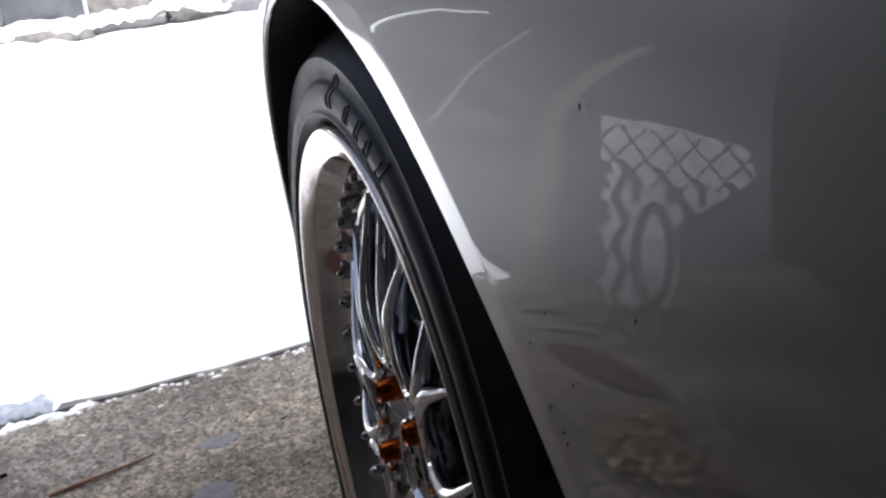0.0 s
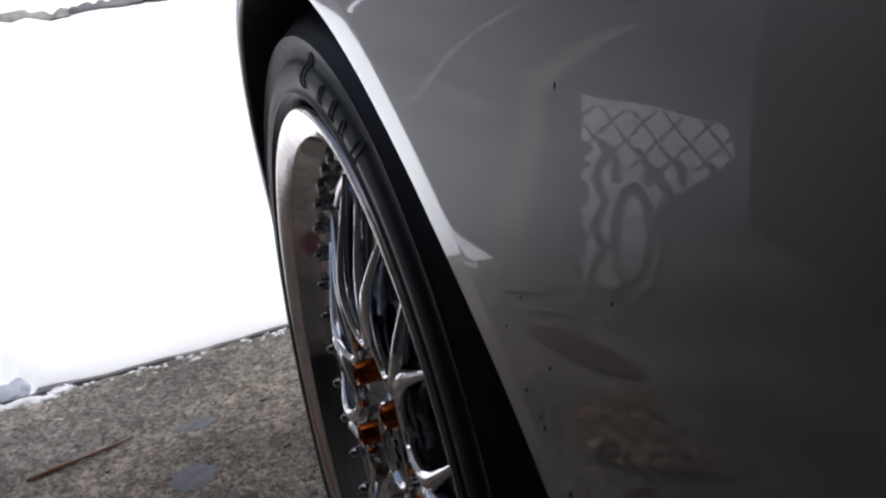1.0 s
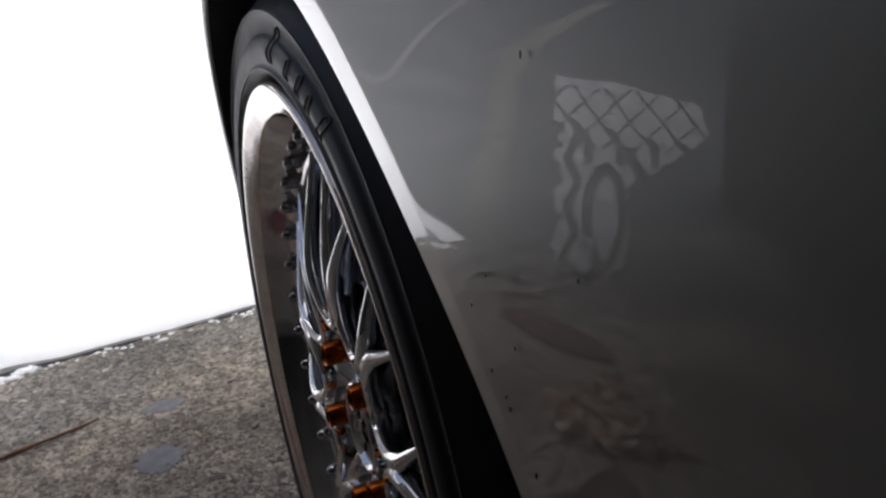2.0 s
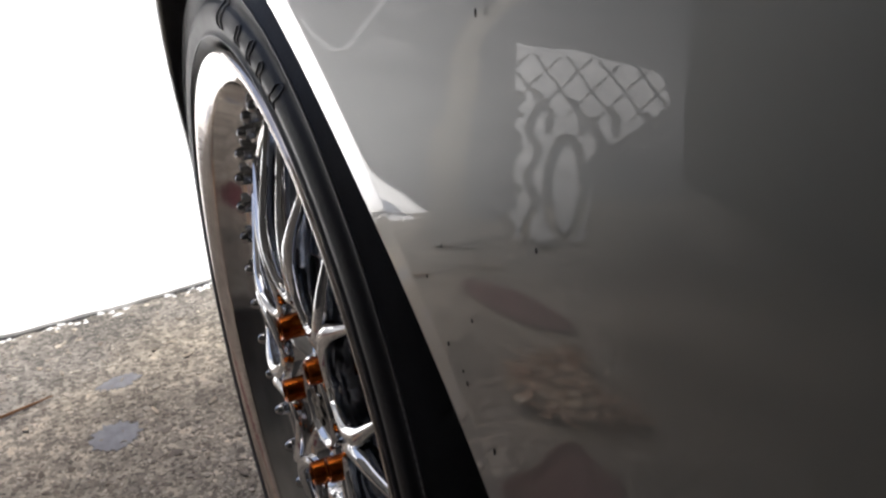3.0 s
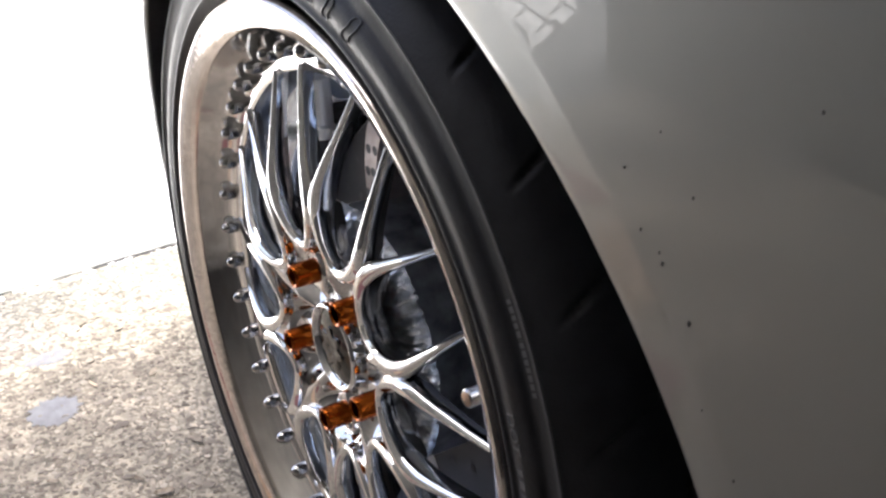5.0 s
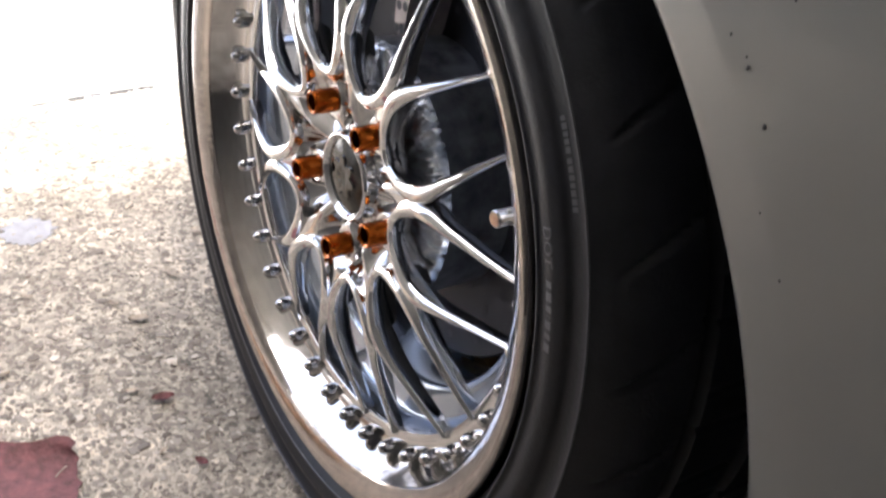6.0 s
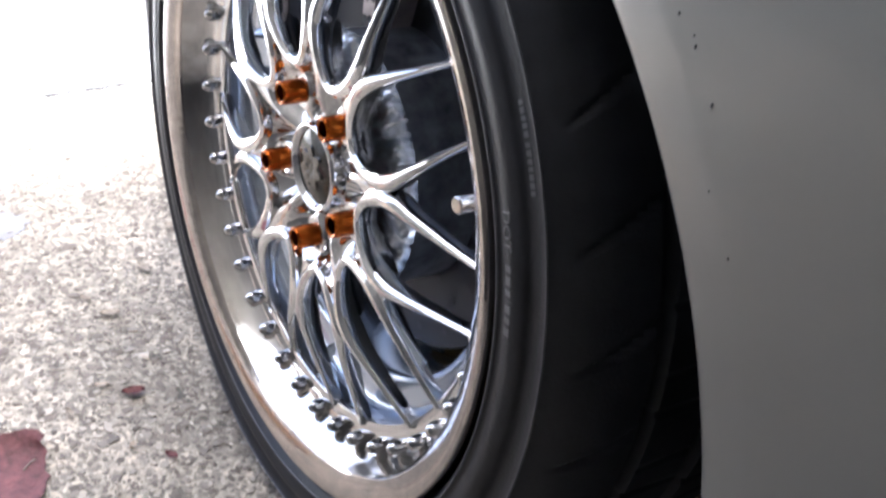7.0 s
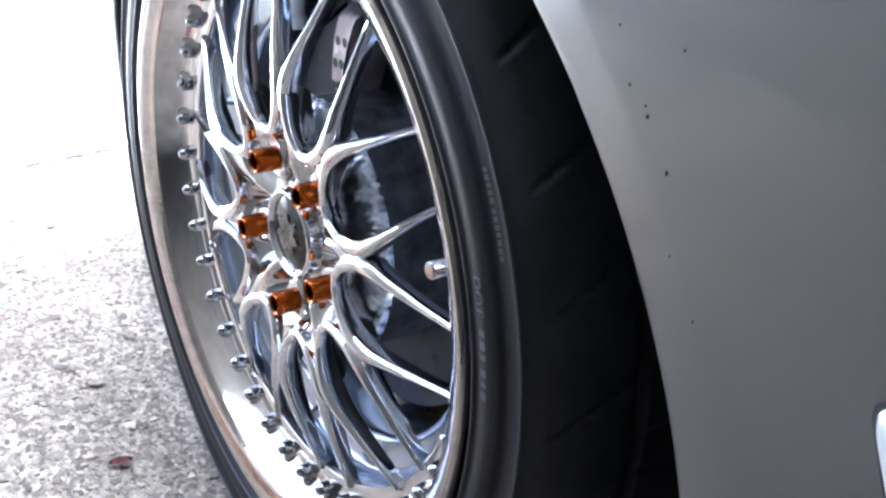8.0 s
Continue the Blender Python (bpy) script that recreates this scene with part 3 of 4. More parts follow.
# rivets round the lip
bolt_prof = soft([(0.004, 0.0057), (-0.0010, 0.0057), (-0.0050, 0.0054), (-0.0080, 0.0044), (-0.0100, 0.0026), (-0.0107, 0.0001)], 3)
rivet = part("rivet", grid([[Vector((x, r * math.cos(2 * math.pi * i / 16), r * math.sin(2 * math.pi * i / 16))) for x, r in bolt_prof] for i in range(16)], close_u=True), BOLT_STEEL, wheel, smooth=40)
NR = 40
for k in range(NR):
    m = Matrix.Translation(rim_point(0.0286, 0.2052, radians(2.7) + 2 * math.pi * k / NR))
    if k == 0:
        rivet.matrix_basis = m
    else:
        again(rivet, m)

# valve
vt = Vector((0.0081, -0.1788, 0.0885))
vb = Vector((0.040, -0.1788 * 1.0, 0.0885))
part("valve_stem", tube([vb, vt + Vector((0.012, 0, 0)), vt + Vector((0.0118, 0, 0)), vt + Vector((0.001, 0, 0)), vt], [0.0040, 0.0040, 0.0052, 0.0052, 0.0043], 14), BOLT_STEEL, wheel, "bright metal valve cap")

# ---- brake and strut behind the wheel ----
bm = revolve([(0.100, 0.076), (0.0985, 0.080), (0.098, 0.150), (0.100, 0.152), (0.122, 0.152), (0.124, 0.150), (0.124, 0.078)], 120)
disc = part("brake_disc", bm, DISC_STEEL, car, "grey drilled steel brake disc", smooth=30, m=HUB)
# flat black circles laid on the metal paint the shade inside drilled holes
hole = bmesh.new()
bmesh.ops.create_circle(hole, cap_ends=True, radius=0.0035, segments=12, matrix=Matrix.Rotation(radians(90), 4, "Y"))
hole_ob = part("dark_hole_disc", hole, BLACK, disc, "", smooth=False)
first = True
for i in range(24):
    for j in range(3):
        m = Matrix.Translation(rim_point(0.0978, 0.095 + 0.021 * j, radians(15 * i + 5 * j)))
        if first:
            hole_ob.matrix_basis, first = m, False
        else:
            again(hole_ob, m)
rows = []
for i in range(720):
    a = 2 * math.pi * i / 720
    row = []
    for x, r in soft([(0.0390, 0.040), (0.0385, 0.050), (0.0380, 0.070), (0.0388, 0.085), (0.0420, 0.0925), (0.0480, 0.0950)], 5):
        w = 0.0015 * noise.noise((a * 9, r * 60, 3)) + 0.0034 * noise.noise((a * 22, r * 60, 7)) + 0.0012 * noise.noise((a * 50, r * 110, 5))
        row.append(rim_point(x - w, r + w * 1.4, a))
    rows.append(row)
part("disc_bell", grid(rows, close_u=True), FOIL, disc, "crinkled silver-grey hub shroud")
part("bell_side", revolve([(0.047, 0.0930), (0.060, 0.0935), (0.099, 0.0935)], 96), BELL, disc, "grey steel side of the disc bell with reflection streaks in its colour")
bm = bmesh.new()
rows = []
for i in range(25):
    a = 97 + 8 * i / 24
    rows.append([rim_point(x, r, radians(a + (0.145 - r) * 150)) for x, r in soft([(0.130, 0.092), (0.085, 0.090), (0.070, 0.094), (0.066, 0.105), (0.066, 0.142), (0.070, 0.153), (0.085, 0.158), (0.130, 0.157)], 3)])
bm = grid(rows)
for e in (rows[0], rows[-1]):
    bm.faces.new([bm.verts.new(p) for p in e])
cal = part("brake_caliper", bm, CAL_PINK, car, "pinkish-grey drilled cast brake caliper", m=HUB)
# the same black circles on the caliper's face
for k in range(6):
    again(hole_ob, Matrix.Translation(rim_point(0.0655, 0.100 + 0.016 * (k % 3), radians(109.5 - 2.4 * (k % 3) - 4 * (k // 3)))))
part("caliper_housing", tube([(0.050, 0.0703, 0.1245), (0.050, 0.0704, 0.1250), (0.050, 0.0712, 0.1322), (0.050, 0.0713, 0.1327), (0.050, 0.0716, 0.1345), (0.050, 0.0717, 0.1350), (0.050, 0.0752, 0.1670)], [0.0085, 0.0094, 0.0094, 0.0088, 0.0072, 0.0080, 0.0080], 24), BRIGHT, cal, "bright round metal caliper housing with a collar")
# strut: stepped bright tube with a coil spring
strut = part("strut", tube([(0.150, 0.128, 0.24), (0.150, 0.126, 0.352), (0.150, 0.126, 0.353), (0.150, 0.126, 0.372), (0.150, 0.126, 0.373), (0.150, 0.122, 0.425)], [0.020, 0.020, 0.026, 0.026, 0.021, 0.021], 28), BRIGHT, car, "bright metal suspension strut")
part("coil_spring", tube([(0.290 + 0.045 * math.cos(a), 0.120 + 0.045 * math.sin(a), 0.300 + 0.0045 * a) for a in [0.3 * i for i in range(126)]], 0.006, 8), YELLOW, strut, "ochre painted coil spring")
part("lower_link", tube([(0.110, 0.01, 0.185), (0.110, -0.0037, 0.168), (0.112, -0.03, 0.142), (0.112, -0.031, 0.141), (0.110, -0.067, 0.108)], [0.016, 0.018, 0.018, 0.022, 0.022], 18), BRIGHT, car, "bright metal lower link")
bm = bmesh.new()
box(bm, (0.13, 0.05, 0.03), (0.15, 0.10, 0.085), 0.003)
part("spring_bracket", bm, YELLOW, car, "ochre bracket")
bm = bmesh.new()
box(bm, (0.13, -0.115, 0.115), (0.15, -0.055, 0.150), 0.003)
part("spring_bracket", bm, YELLOW, car, "ochre bracket")
arm = part("control_arm", tube([(0.12, -0.02, 0.16), (0.2, -0.07, 0.155), (0.34, -0.2, 0.16)], [0.022, 0.018, 0.02], 12), YELLOW, car, "ochre lower control arm")
part("tie_rod", tube([(0.11, -0.10, 0.235), (0.2, -0.11, 0.24), (0.36, -0.12, 0.24)], [0.016, 0.011, 0.011], 12), CALIPER, car, "grey steering tie rod")
bm = revolve([(0.128, 0.03), (0.130, 0.10), (0.131, 0.150), (0.127, 0.156)], 64)
part("dust_shield", bm, BLACK, car, "black brake dust shield", m=HUB)

# ---- marks on the fender ----


def on_panel(y, z, lift):
    return Vector((panel_x(y, z) - lift, y, z))


def smear(u, v):
    """Where packed snow is left between the tread marks; u and v in units of the pattern."""
    top = 4 + 0.02 * u if u < 120 else 6.5 + 0.24 * (u - 120)
    if u > 268:
        top += (u - 268) ** 2 * 0.13
    low = 350 + 8 * math.sin(u / 9) if u < 150 else 0
    if 150 <= u:
        low = max(0, 205 - 0.72 * (u - 150)) + 3 * math.sin(u / 5)
    left = 12 if v < 88 else 22 + 7 * math.sin(v / 13) + 4 * math.sin(v / 5)
    right = 290 if v < 200 else 150 + 8 * math.sin(v / 14)
    if not (top < v < low and left < u < right):
        return 0
    if v < 135:
        # lattice of the tread
        p, q = (u + 0.95 * v + 6) % 58, (u - 0.75 * v + 30) % 58
        if v > 22 and (p < 6 or (q < 6 and v < 90 + 0.2 * u)):
            return 0
        if v > 78 + 0.16 * u and q < 19:
            return 0
    elif v < 165 and u > 40 and math.sin(u / 9.5) > 0.72:
        return 0
    e = math.hypot((u - 106) / 41, (v - 258) / 96)
    f = math.hypot((u - 106) / 22, (v - 262) / 76)
    if v > 150 and e < 1 < f:
        return 0
    w = 47 + 8 * math.sin(v / 14)
    if v > 100 and abs(u - w) < 8:
        return 0
    w = 160 + 9 * math.sin(v / 13)
    if 130 < v < 215 and abs(u - w) < 11:
        return 0
    return 1


CX = [-1.0357, 0.273, -0.045, 0.0044, -0.1645, 0.0323, -0.0043, -0.0026, 0.0012, -0.0002]
CY = [1.4332, -0.441, 0.0742, -0.0065, 0.002, -0.0115, 0.0017, 0.0009, -0.0, -0.0001]


def tread_point(u, v):
    a, b = u / 100, v / 100
    powers = [a ** i * b ** j for i in range(4) for j in range(4 - i)]
    return Vector((sum(c * p for c, p in zip(CX, powers)), sum(c * p for c, p in zip(CY, powers)), 0.004))


bm = bmesh.new()
verts = {}


def pv(i, j):
    if (i, j) not in verts:
        verts[i, j] = bm.verts.new(tread_point(i * 3.0 + 1.5 * noise.noise((i * 0.4, j * 0.4, 0)), j * 3.0 + 1.5 * noise.noise((i * 0.4, j * 0.4, 9))))
    return verts[i, j]


for i in range(97):
    for j in range(120):
        if smear(i * 3.0 + 1.5, j * 3.0 + 1.5):
            bm.faces.new((pv(i, j), pv(i, j + 1), pv(i + 1, j + 1), pv(i + 1, j)))
ex = bmesh.ops.extrude_face_region(bm, geom=bm.faces[:])
for v in [g for g in ex["geom"] if isinstance(g, bmesh.types.BMVert)]:
    v.co.z += 0.008
tagged(part("tyre_print", bm, PACKED, smooth=False), "packed grey slush printed with a tyre tread pattern", "tyre print")


def track(name, points, width, material, height, label, seed):
    """A low ragged ridge of slush along a line on the driveway."""
    rows = []
    line = [Vector((*p, 0)) for p in soft(points, 14)]
    for i, p in enumerate(line):
        d = (line[min(i + 1, len(line) - 1)] - line[max(i - 1, 0)]).normalized()
        s = Vector((d.y, -d.x, 0))
        w = width * (1 + 0.35 * noise.noise((i * 0.21, seed, 0)) + 0.2 * noise.noise((i * 0.9, seed, 3)))
        rows.append([p + s * (w * k) + Vector((0, 0, height * h + (0.0004 * noise.noise((i * 0.7, k * 2, seed)) if h > 0 else -0.004))) for k, h in ((-0.5, -0.2), (-0.38, 0.75), (0.0, 1.0), (0.38, 0.75), (0.5, -0.2))])
    return tagged(part(name, grid(rows), material, smooth=60), label, "tyre track")


track("tyre_track", [(-0.37, 0.53), (-0.495, 0.77), (-0.70, 1.07), (-1.10, 1.67), (-1.90, 2.48)], 0.075, SANDY, 0.0075, "pale sandy tyre track across the driveway", 3)
track("snow_line", [(-0.79, 2.28), (-0.86, 2.42), (-0.98, 2.53), (-1.14, 2.62), (-1.34, 2.68)], 0.018, SNOW, 0.010, "thin curved line of snow on the driveway", 5)
track("slush_line", [(-0.63, 1.70), (-0.598, 1.50), (-0.605, 1.40), (-0.74, 1.59), (-0.95, 1.89), (-1.40, 2.45)], 0.020, THIN, 0.0095, "thin ridge of grey slush on the driveway", 7)

rng = random.Random(11)
spots = [(-0.2998, 0.5611, 1.0), (-0.3110, 0.5532, 1.2), (-0.3252, 0.5367, 1.5), (-0.3216, 0.5840, 1.0), (-0.2899, 0.5806, 0.8), (-0.3611, 0.6286, 1.0), (-0.3092, 0.5568, 0.8), (-0.3524, 0.4852, 1.0), (-0.3317, 0.6750, 0.9), (-0.305, 0.60, 0.7), (-0.335, 0.505, 0.7)]
for k, (y, z, w) in enumerate(spots):
    bm = bmesh.new()
    bmesh.ops.create_uvsphere(bm, u_segments=10, v_segments=6, radius=1)
    for v in bm.verts:
        v.co = Vector((v.co.x * 0.00025, v.co.y * 0.00055 * w, v.co.z * 0.0008 * w * (1.6 if k == 8 else 1)))
    part("tar_speck", bm, SPECK, fender, "", m=Matrix.Translation(on_panel(y, z, 0)))

# side marker lamp in the fender
corners = [(-0.424, 0.512), (-0.56, 0.500), (-0.59, 0.450), (-0.458, 0.452)]


def marker_outline(grow, n=10):
    out = []
    C = [Vector((0, *c)) for c in corners]
    mid = sum(C, Vector()) / 4
    for i in range(4):
        a, b, c = C[i - 1], C[i], C[(i + 1) % 4]
        p, q = b + (a - b).normalized() * 0.018, b + (c - b).normalized() * 0.018
        for k in range(n):
            t = k / (n - 1)
            v = p * (1 - t) ** 2 + b * 2 * t * (1 - t) + q * t * t
            v = v + (v - mid).normalized() * grow
            out.append((v.y, v.z))
    return mid, out


def marker_shell(levels):
    rows = []
    for grow, lift in levels:
        mid, ring = marker_outline(grow)
        rows.append([on_panel(y, z - 0.0, lift) for y, z in ring])
    bm = grid(rows, close_v=True)
    bm.faces.new([v for v in bm.verts][-len(rows[-1]):])
    return bm


part("marker_seal", marker_shell([(0.0022, -0.002), (0.0022, 0.0006), (0.0, 0.0008), (-0.001, -0.001)]), BLACK, fender, "black rubber lamp seal")
part("marker_lens", marker_shell([(-0.0004, -0.002), (-0.0006, 0.002), (-0.003, 0.0048), (-0.009, 0.0065), (-0.018, 0.0072)]), LENS, fender, "clear bright side marker lens")

# ---- unseen walls and ceiling, added to shade the slab and darken reflections ----
bm = bmesh.new()
box(bm, (-1.07, -4.0, -0.2), (-0.95, 0.69, 2.45))
tagged(part("unseen_wall_west", bm, ENCLOSURE, smooth=False), "unseen dark brown wall added to block light and darken reflections", "wall", kind="structure")
bm = bmesh.new()
box(bm, (-1.07, -4.15, -0.2), (3.35, -4.0, 2.45))
tagged(part("unseen_wall_south", bm, ENCLOSURE, smooth=False), "unseen dark brown wall added to block light and darken reflections", "wall", kind="structure")
bm = bmesh.new()
box(bm, (3.2, -4.0, -0.2), (3.35, 0.5, 2.45))
tagged(part("unseen_wall_east", bm, ENCLOSURE, smooth=False), "unseen dark brown wall added to block light and darken reflections", "wall", kind="structure")
bm = bmesh.new()
box(bm, (-1.07, -4.15, 2.46), (3.35, 0.42, 2.6))
tagged(part("ceiling", bm, ENCLOSURE, smooth=False), "unseen dark ceiling added to shade the slab and wheel", "ceiling", kind="structure")

# ---- low stone wall beyond the snow ----


def wall_y(x):
    return 2.60 + 0.14 * (x + 0.17)


stone_wall = thing("stone_wall", "rough grey stone wall with snow on its ledges", "wall")
rng = random.Random(21)


def stone(w, d, h, seed):
    bm = bmesh.new()
    bmesh.ops.create_cube(bm, size=1)
    bmesh.ops.subdivide_edges(bm, edges=bm.edges[:], cuts=5, use_grid_fill=True)
    for v in bm.verts:
        q = v.co.copy()
        q = q.lerp(q.normalized() * 0.62, 0.22)
        n = noise.noise_vector((q.x * 2.2 + seed, q.y * 2.2, q.z * 2.2)) * 0.12 + noise.noise_vector((q.x * 6 + seed, q.y * 6, q.z * 6)) * 0.05
        v.co = Vector(((q.x + n.x) * w, (q.y + n.y) * d, (q.z + n.z) * h))
    return bm


x = -0.75
k = 0
while x < 1.6:
    w = rng.uniform(0.14, 0.30)
    part("ledge_stone", stone(w * 1.06, 0.22, 0.085 + 0.02 * rng.random(), k), STONE, stone_wall, m=pose(x + w / 2, wall_y(x + w / 2) + 0.11 + 0.03 * rng.random(), 0.010 + 0.012 * rng.random(), 0, 0, 8))
    x += w
    k += 1
for course in range(2):
    x = -0.80 + 0.13 * course
    while x < 1.6:
        w = rng.uniform(0.12, 0.26)
        part("wall_stone", stone(w * 1.1, 0.26, 0.19, k), STONE, stone_wall, m=pose(x + w / 2, wall_y(x + w / 2) + 0.20 + 0.02 * course + rng.uniform(-0.02, 0.02), 0.09 + 0.17 * course, 0, 0, 8))
        x += w
        k += 1
rows = []
for i in range(420):
    x = -0.75 + 2.35 * i / 419
    f = 0.04 * noise.noise((x * 7, 1, 0)) + 0.020 * noise.noise((x * 19, 4, 0)) + 0.010 * noise.noise((x * 50, 6, 0))
    y = wall_y(x)
    g = 0.5 * f
    rows.append([(x, y + 0.02 + f, 0.036 + g), (x, y - 0.002 + f, 0.046 + g), (x, y + 0.004 + f, 0.058 + g), (x, y + 0.03, 0.066 + f * 0.6), (x, y + 0.07, 0.070 + f * 0.8), (x, y + 0.15, 0.070)])
part("snow_ledge", grid(rows), SNOW, stone_wall, "snow lying along the ledge")
for i in range(10):
    x = -0.62 + 0.22 * i + rng.uniform(-0.08, 0.08)
    bm = bmesh.new()
    bmesh.ops.create_uvsphere(bm, u_segments=14, v_segments=8, radius=1)
    w = rng.uniform(0.04, 0.13)
    for v in bm.verts:
        n = 1 + 0.35 * noise.noise((v.co.x * 2 + i, v.co.y * 2, v.co.z * 2))
        v.co = Vector((v.co.x * w * n, v.co.y * 0.04 * n, max(v.co.z, -0.3) * 0.022 * n))
    part("snow_patch", bm, SNOW, stone_wall, m=pose(x, wall_y(x) + 0.09 + 0.03 * (i % 2), 0.172 + 0.02 * (i % 3 == 0), 0, 0, 8))
stake = thing("snow_stake", "thin white marker stake standing in the snow", "stake")
part("pole", tube([(-0.17, 2.64, 0.0), (-0.168, 2.643, 0.45), (-0.165, 2.65, 0.9)], 0.0055, 10), LENS, stake)

# ---- litter on the slab ----


def pebble_field(n, x0, x1, y0, y1, lo, hi, seed, flat=1.0):
    r = random.Random(seed)
    vs, fs = [], []
    for _ in range(n):
        x, y = r.uniform(x0, x1), r.uniform(y0, y1)
        if y > edge_y(x) - 0.012 or r.random() < 0.85 * min(max((y - 0.30 - 0.5 * x) / 0.25, 0), 1):
            continue
        s = lo + (hi - lo) * r.random() ** 2.7
        a, e = r.uniform(0, 6.28), r.uniform(0.5, 1.0)
        h = s * r.uniform(0.10, 0.30) * flat
        tx, ty = r.uniform(-0.15, 0.15), r.uniform(-0.15, 0.15)
        base = len(vs)
        m = r.choice((5, 6, 7))
        radii = [r.uniform(0.5, 1.15) for _ in range(m)]
        for ring, (k, z) in enumerate(((1.0, -0.0012), (0.86, h * 0.75), (0.45, h))):
            for i in range(m):
                t = 6.2832 * i / m
                u, w = math.cos(t) * s * k * radii[i], math.sin(t) * s * k * e * radii[i]
                zz = z + (u * tx + w * ty if ring else 0)
                vs.append((x + u * math.cos(a) - w * math.sin(a), y + u * math.sin(a) + w * math.cos(a), zz))
        for ring in range(2):
            for i in range(m):
                fs.append((base + ring * m + i, base + ring * m + (i + 1) % m, base + (ring + 1) * m + (i + 1) % m, base + (ring + 1) * m + i))
        fs.append(tuple(base + 2 * m + i for i in range(m)))
    me = bpy.data.meshes.new("pebbles")
    me.from_pydata(vs, [], fs)
    me.materials.append(PEBBLE)
    for p in me.polygons:
        p.use_smooth = True
    me.set_sharp_from_angle(angle=radians(50))
    return new("pebbles", me)


tagged(pebble_field(3600, -0.62, 0.16, -0.25, 0.72, 0.0035, 0.0082, 6, 0.55), "larger pale flat stones set in the concrete slab", "stones", kind="stuff")
tagged(pebble_field(36000, -0.62, 0.16, -0.25, 0.72, 0.0008, 0.0054, 5), "pale and brown aggregate pebbles set in the concrete slab", "pebbles", kind="stuff")


def leaf(name, length, width, curl, material, label, m, seed, group=""):
    r = random.Random(seed)
    rows = []
    n = 14
    for i in range(n + 1):
        t = i / n
        w = width * (math.sin(math.pi * min(t * 0.96 + 0.03, 1)) ** 0.7) * (1 + 0.10 * r.uniform(-1, 1))
        row = []
        for j in range(-4, 5):
            k = j / 4
            z = curl * (k * k) * width + curl * 0.5 * length * (t - 0.5) ** 2 - 0.0006 * (j == 0) + 0.0006 * noise.noise((t * 9 + seed, k * 3, 0))
            row.append((w * k, (t - 0.5) * length, z + 0.0016))
        rows.append(row)
    bm = grid(rows)
    top = bm.faces[:]
    ex = bmesh.ops.extrude_face_region(bm, geom=top)
    for v in [g for g in ex["geom"] if isinstance(g, bmesh.types.BMVert)]:
        v.co.z += 0.0005
    ob = part(name, bm, material, smooth=50, m=m)
    return tagged(ob, label, "leaf", group)


# the large red leaf, torn square at one end
rows = []
for i in range(21):
    t = i / 20
    row = []
    for j in range(17):
        k = j / 16 * 2 - 1
        w = 0.042 * (1 - 0.05 * math.cos(t * 9) + 0.05 * noise.noise((t * 14, k * 2, 3))) * (1 if t > 0.12 else 0.72 + 2.3 * t)
        if t > 0.82:
            w *= 1 - 0.35 * ((t - 0.82) / 0.18) ** 2 * (1 if k > 0 else 0.15)
        z = 0.003 + 0.008 * abs(k) ** 3 + 0.003 * math.sin(t * 5 + k * 2) + 0.006 * max(0, t - 0.7) + 0.0008 * noise.noise((t * 12, k * 8, 0))
        row.append(((t - 0.5) * 0.105 + 0.006 * noise.noise((k * 4, 8, 0)) - 0.012 * max(0, -k - 0.4) * t, w * k * 1.0, z))
    rows.append(row)
bm = grid(rows)
ex = bmesh.ops.extrude_face_region(bm, geom=bm.faces[:])
for v in [g for g in ex["geom"] if isinstance(g, bmesh.types.BMVert)]:
    v.co.z += 0.0006
tagged(part("fallen_leaf", bm, LEAF_RED, smooth=50, m=pose(-0.212, 0.072, 0.0, 0, 0, -14)), "large dull red fallen leaf with a curled torn end", "leaf")

rng = random.Random(33)
leaf("fallen_leaf", 0.022, 0.0045, 0.2, LEAF_TAN, "small pale tan dry leaf on the concrete", pose(0.036, 0.247, 0.001, 0, 0, -62), 1, "dry leaves on the slab")
places = [(-0.065, 0.262, 40), (-0.12, 0.115, 10), (-0.10, 0.14, 75), (-0.19, 0.20, 100), (-0.02, 0.33, 150), (-0.15, 0.30, 60), (-0.06, 0.43, 20), (-0.2, 0.46, 110), (0.0, 0.42, 130), (-0.05, 0.55, 70), (-0.15, 0.55, 15), (-0.09, 0.06, 120), (-0.04, 0.16, 35), (-0.24, 0.33, 80), (-0.01, 0.52, 95)]
for k, (x, y, a) in enumerate(places):
    leaf("fallen_leaf", rng.uniform(0.007, 0.016), rng.uniform(0.0014, 0.0030), rng.uniform(0.1, 0.5), LEAF_TAN, "small pale tan dry leaf on the concrete", pose(x + rng.uniform(-0.01, 0.01), y, 0.001, 0, 0, a), 50 + k, "dry leaves on the slab")
leaf("fallen_leaf", 0.020, 0.005, 0.5, LEAF_RED, "small curled reddish-brown leaf on the concrete", pose(-0.068, 0.121, 0.001, 0, 0, 80), 90)
for x, y, a, L in ((-0.063, 0.037, 40, 0.012), (-0.013, -0.054, 10, 0.011)):
    leaf("fallen_leaf", L, 0.0036, 0.4, LEAF_RED, "small curled reddish-brown leaf on the concrete", pose(x, y, 0.001, 0, 0, a), 91 + a)
for x, y, a in ((0.053, 0.352, 60), (-0.001, 0.291, 20), (-0.054, 0.233, 75)):
    leaf("fallen_leaf", 0.019, 0.0042, 0.25, LEAF_TAN, "small pale tan dry leaf on the concrete", pose(x, y, 0.001, 0, 0, a), 20 + a, "dry leaves on the slab")

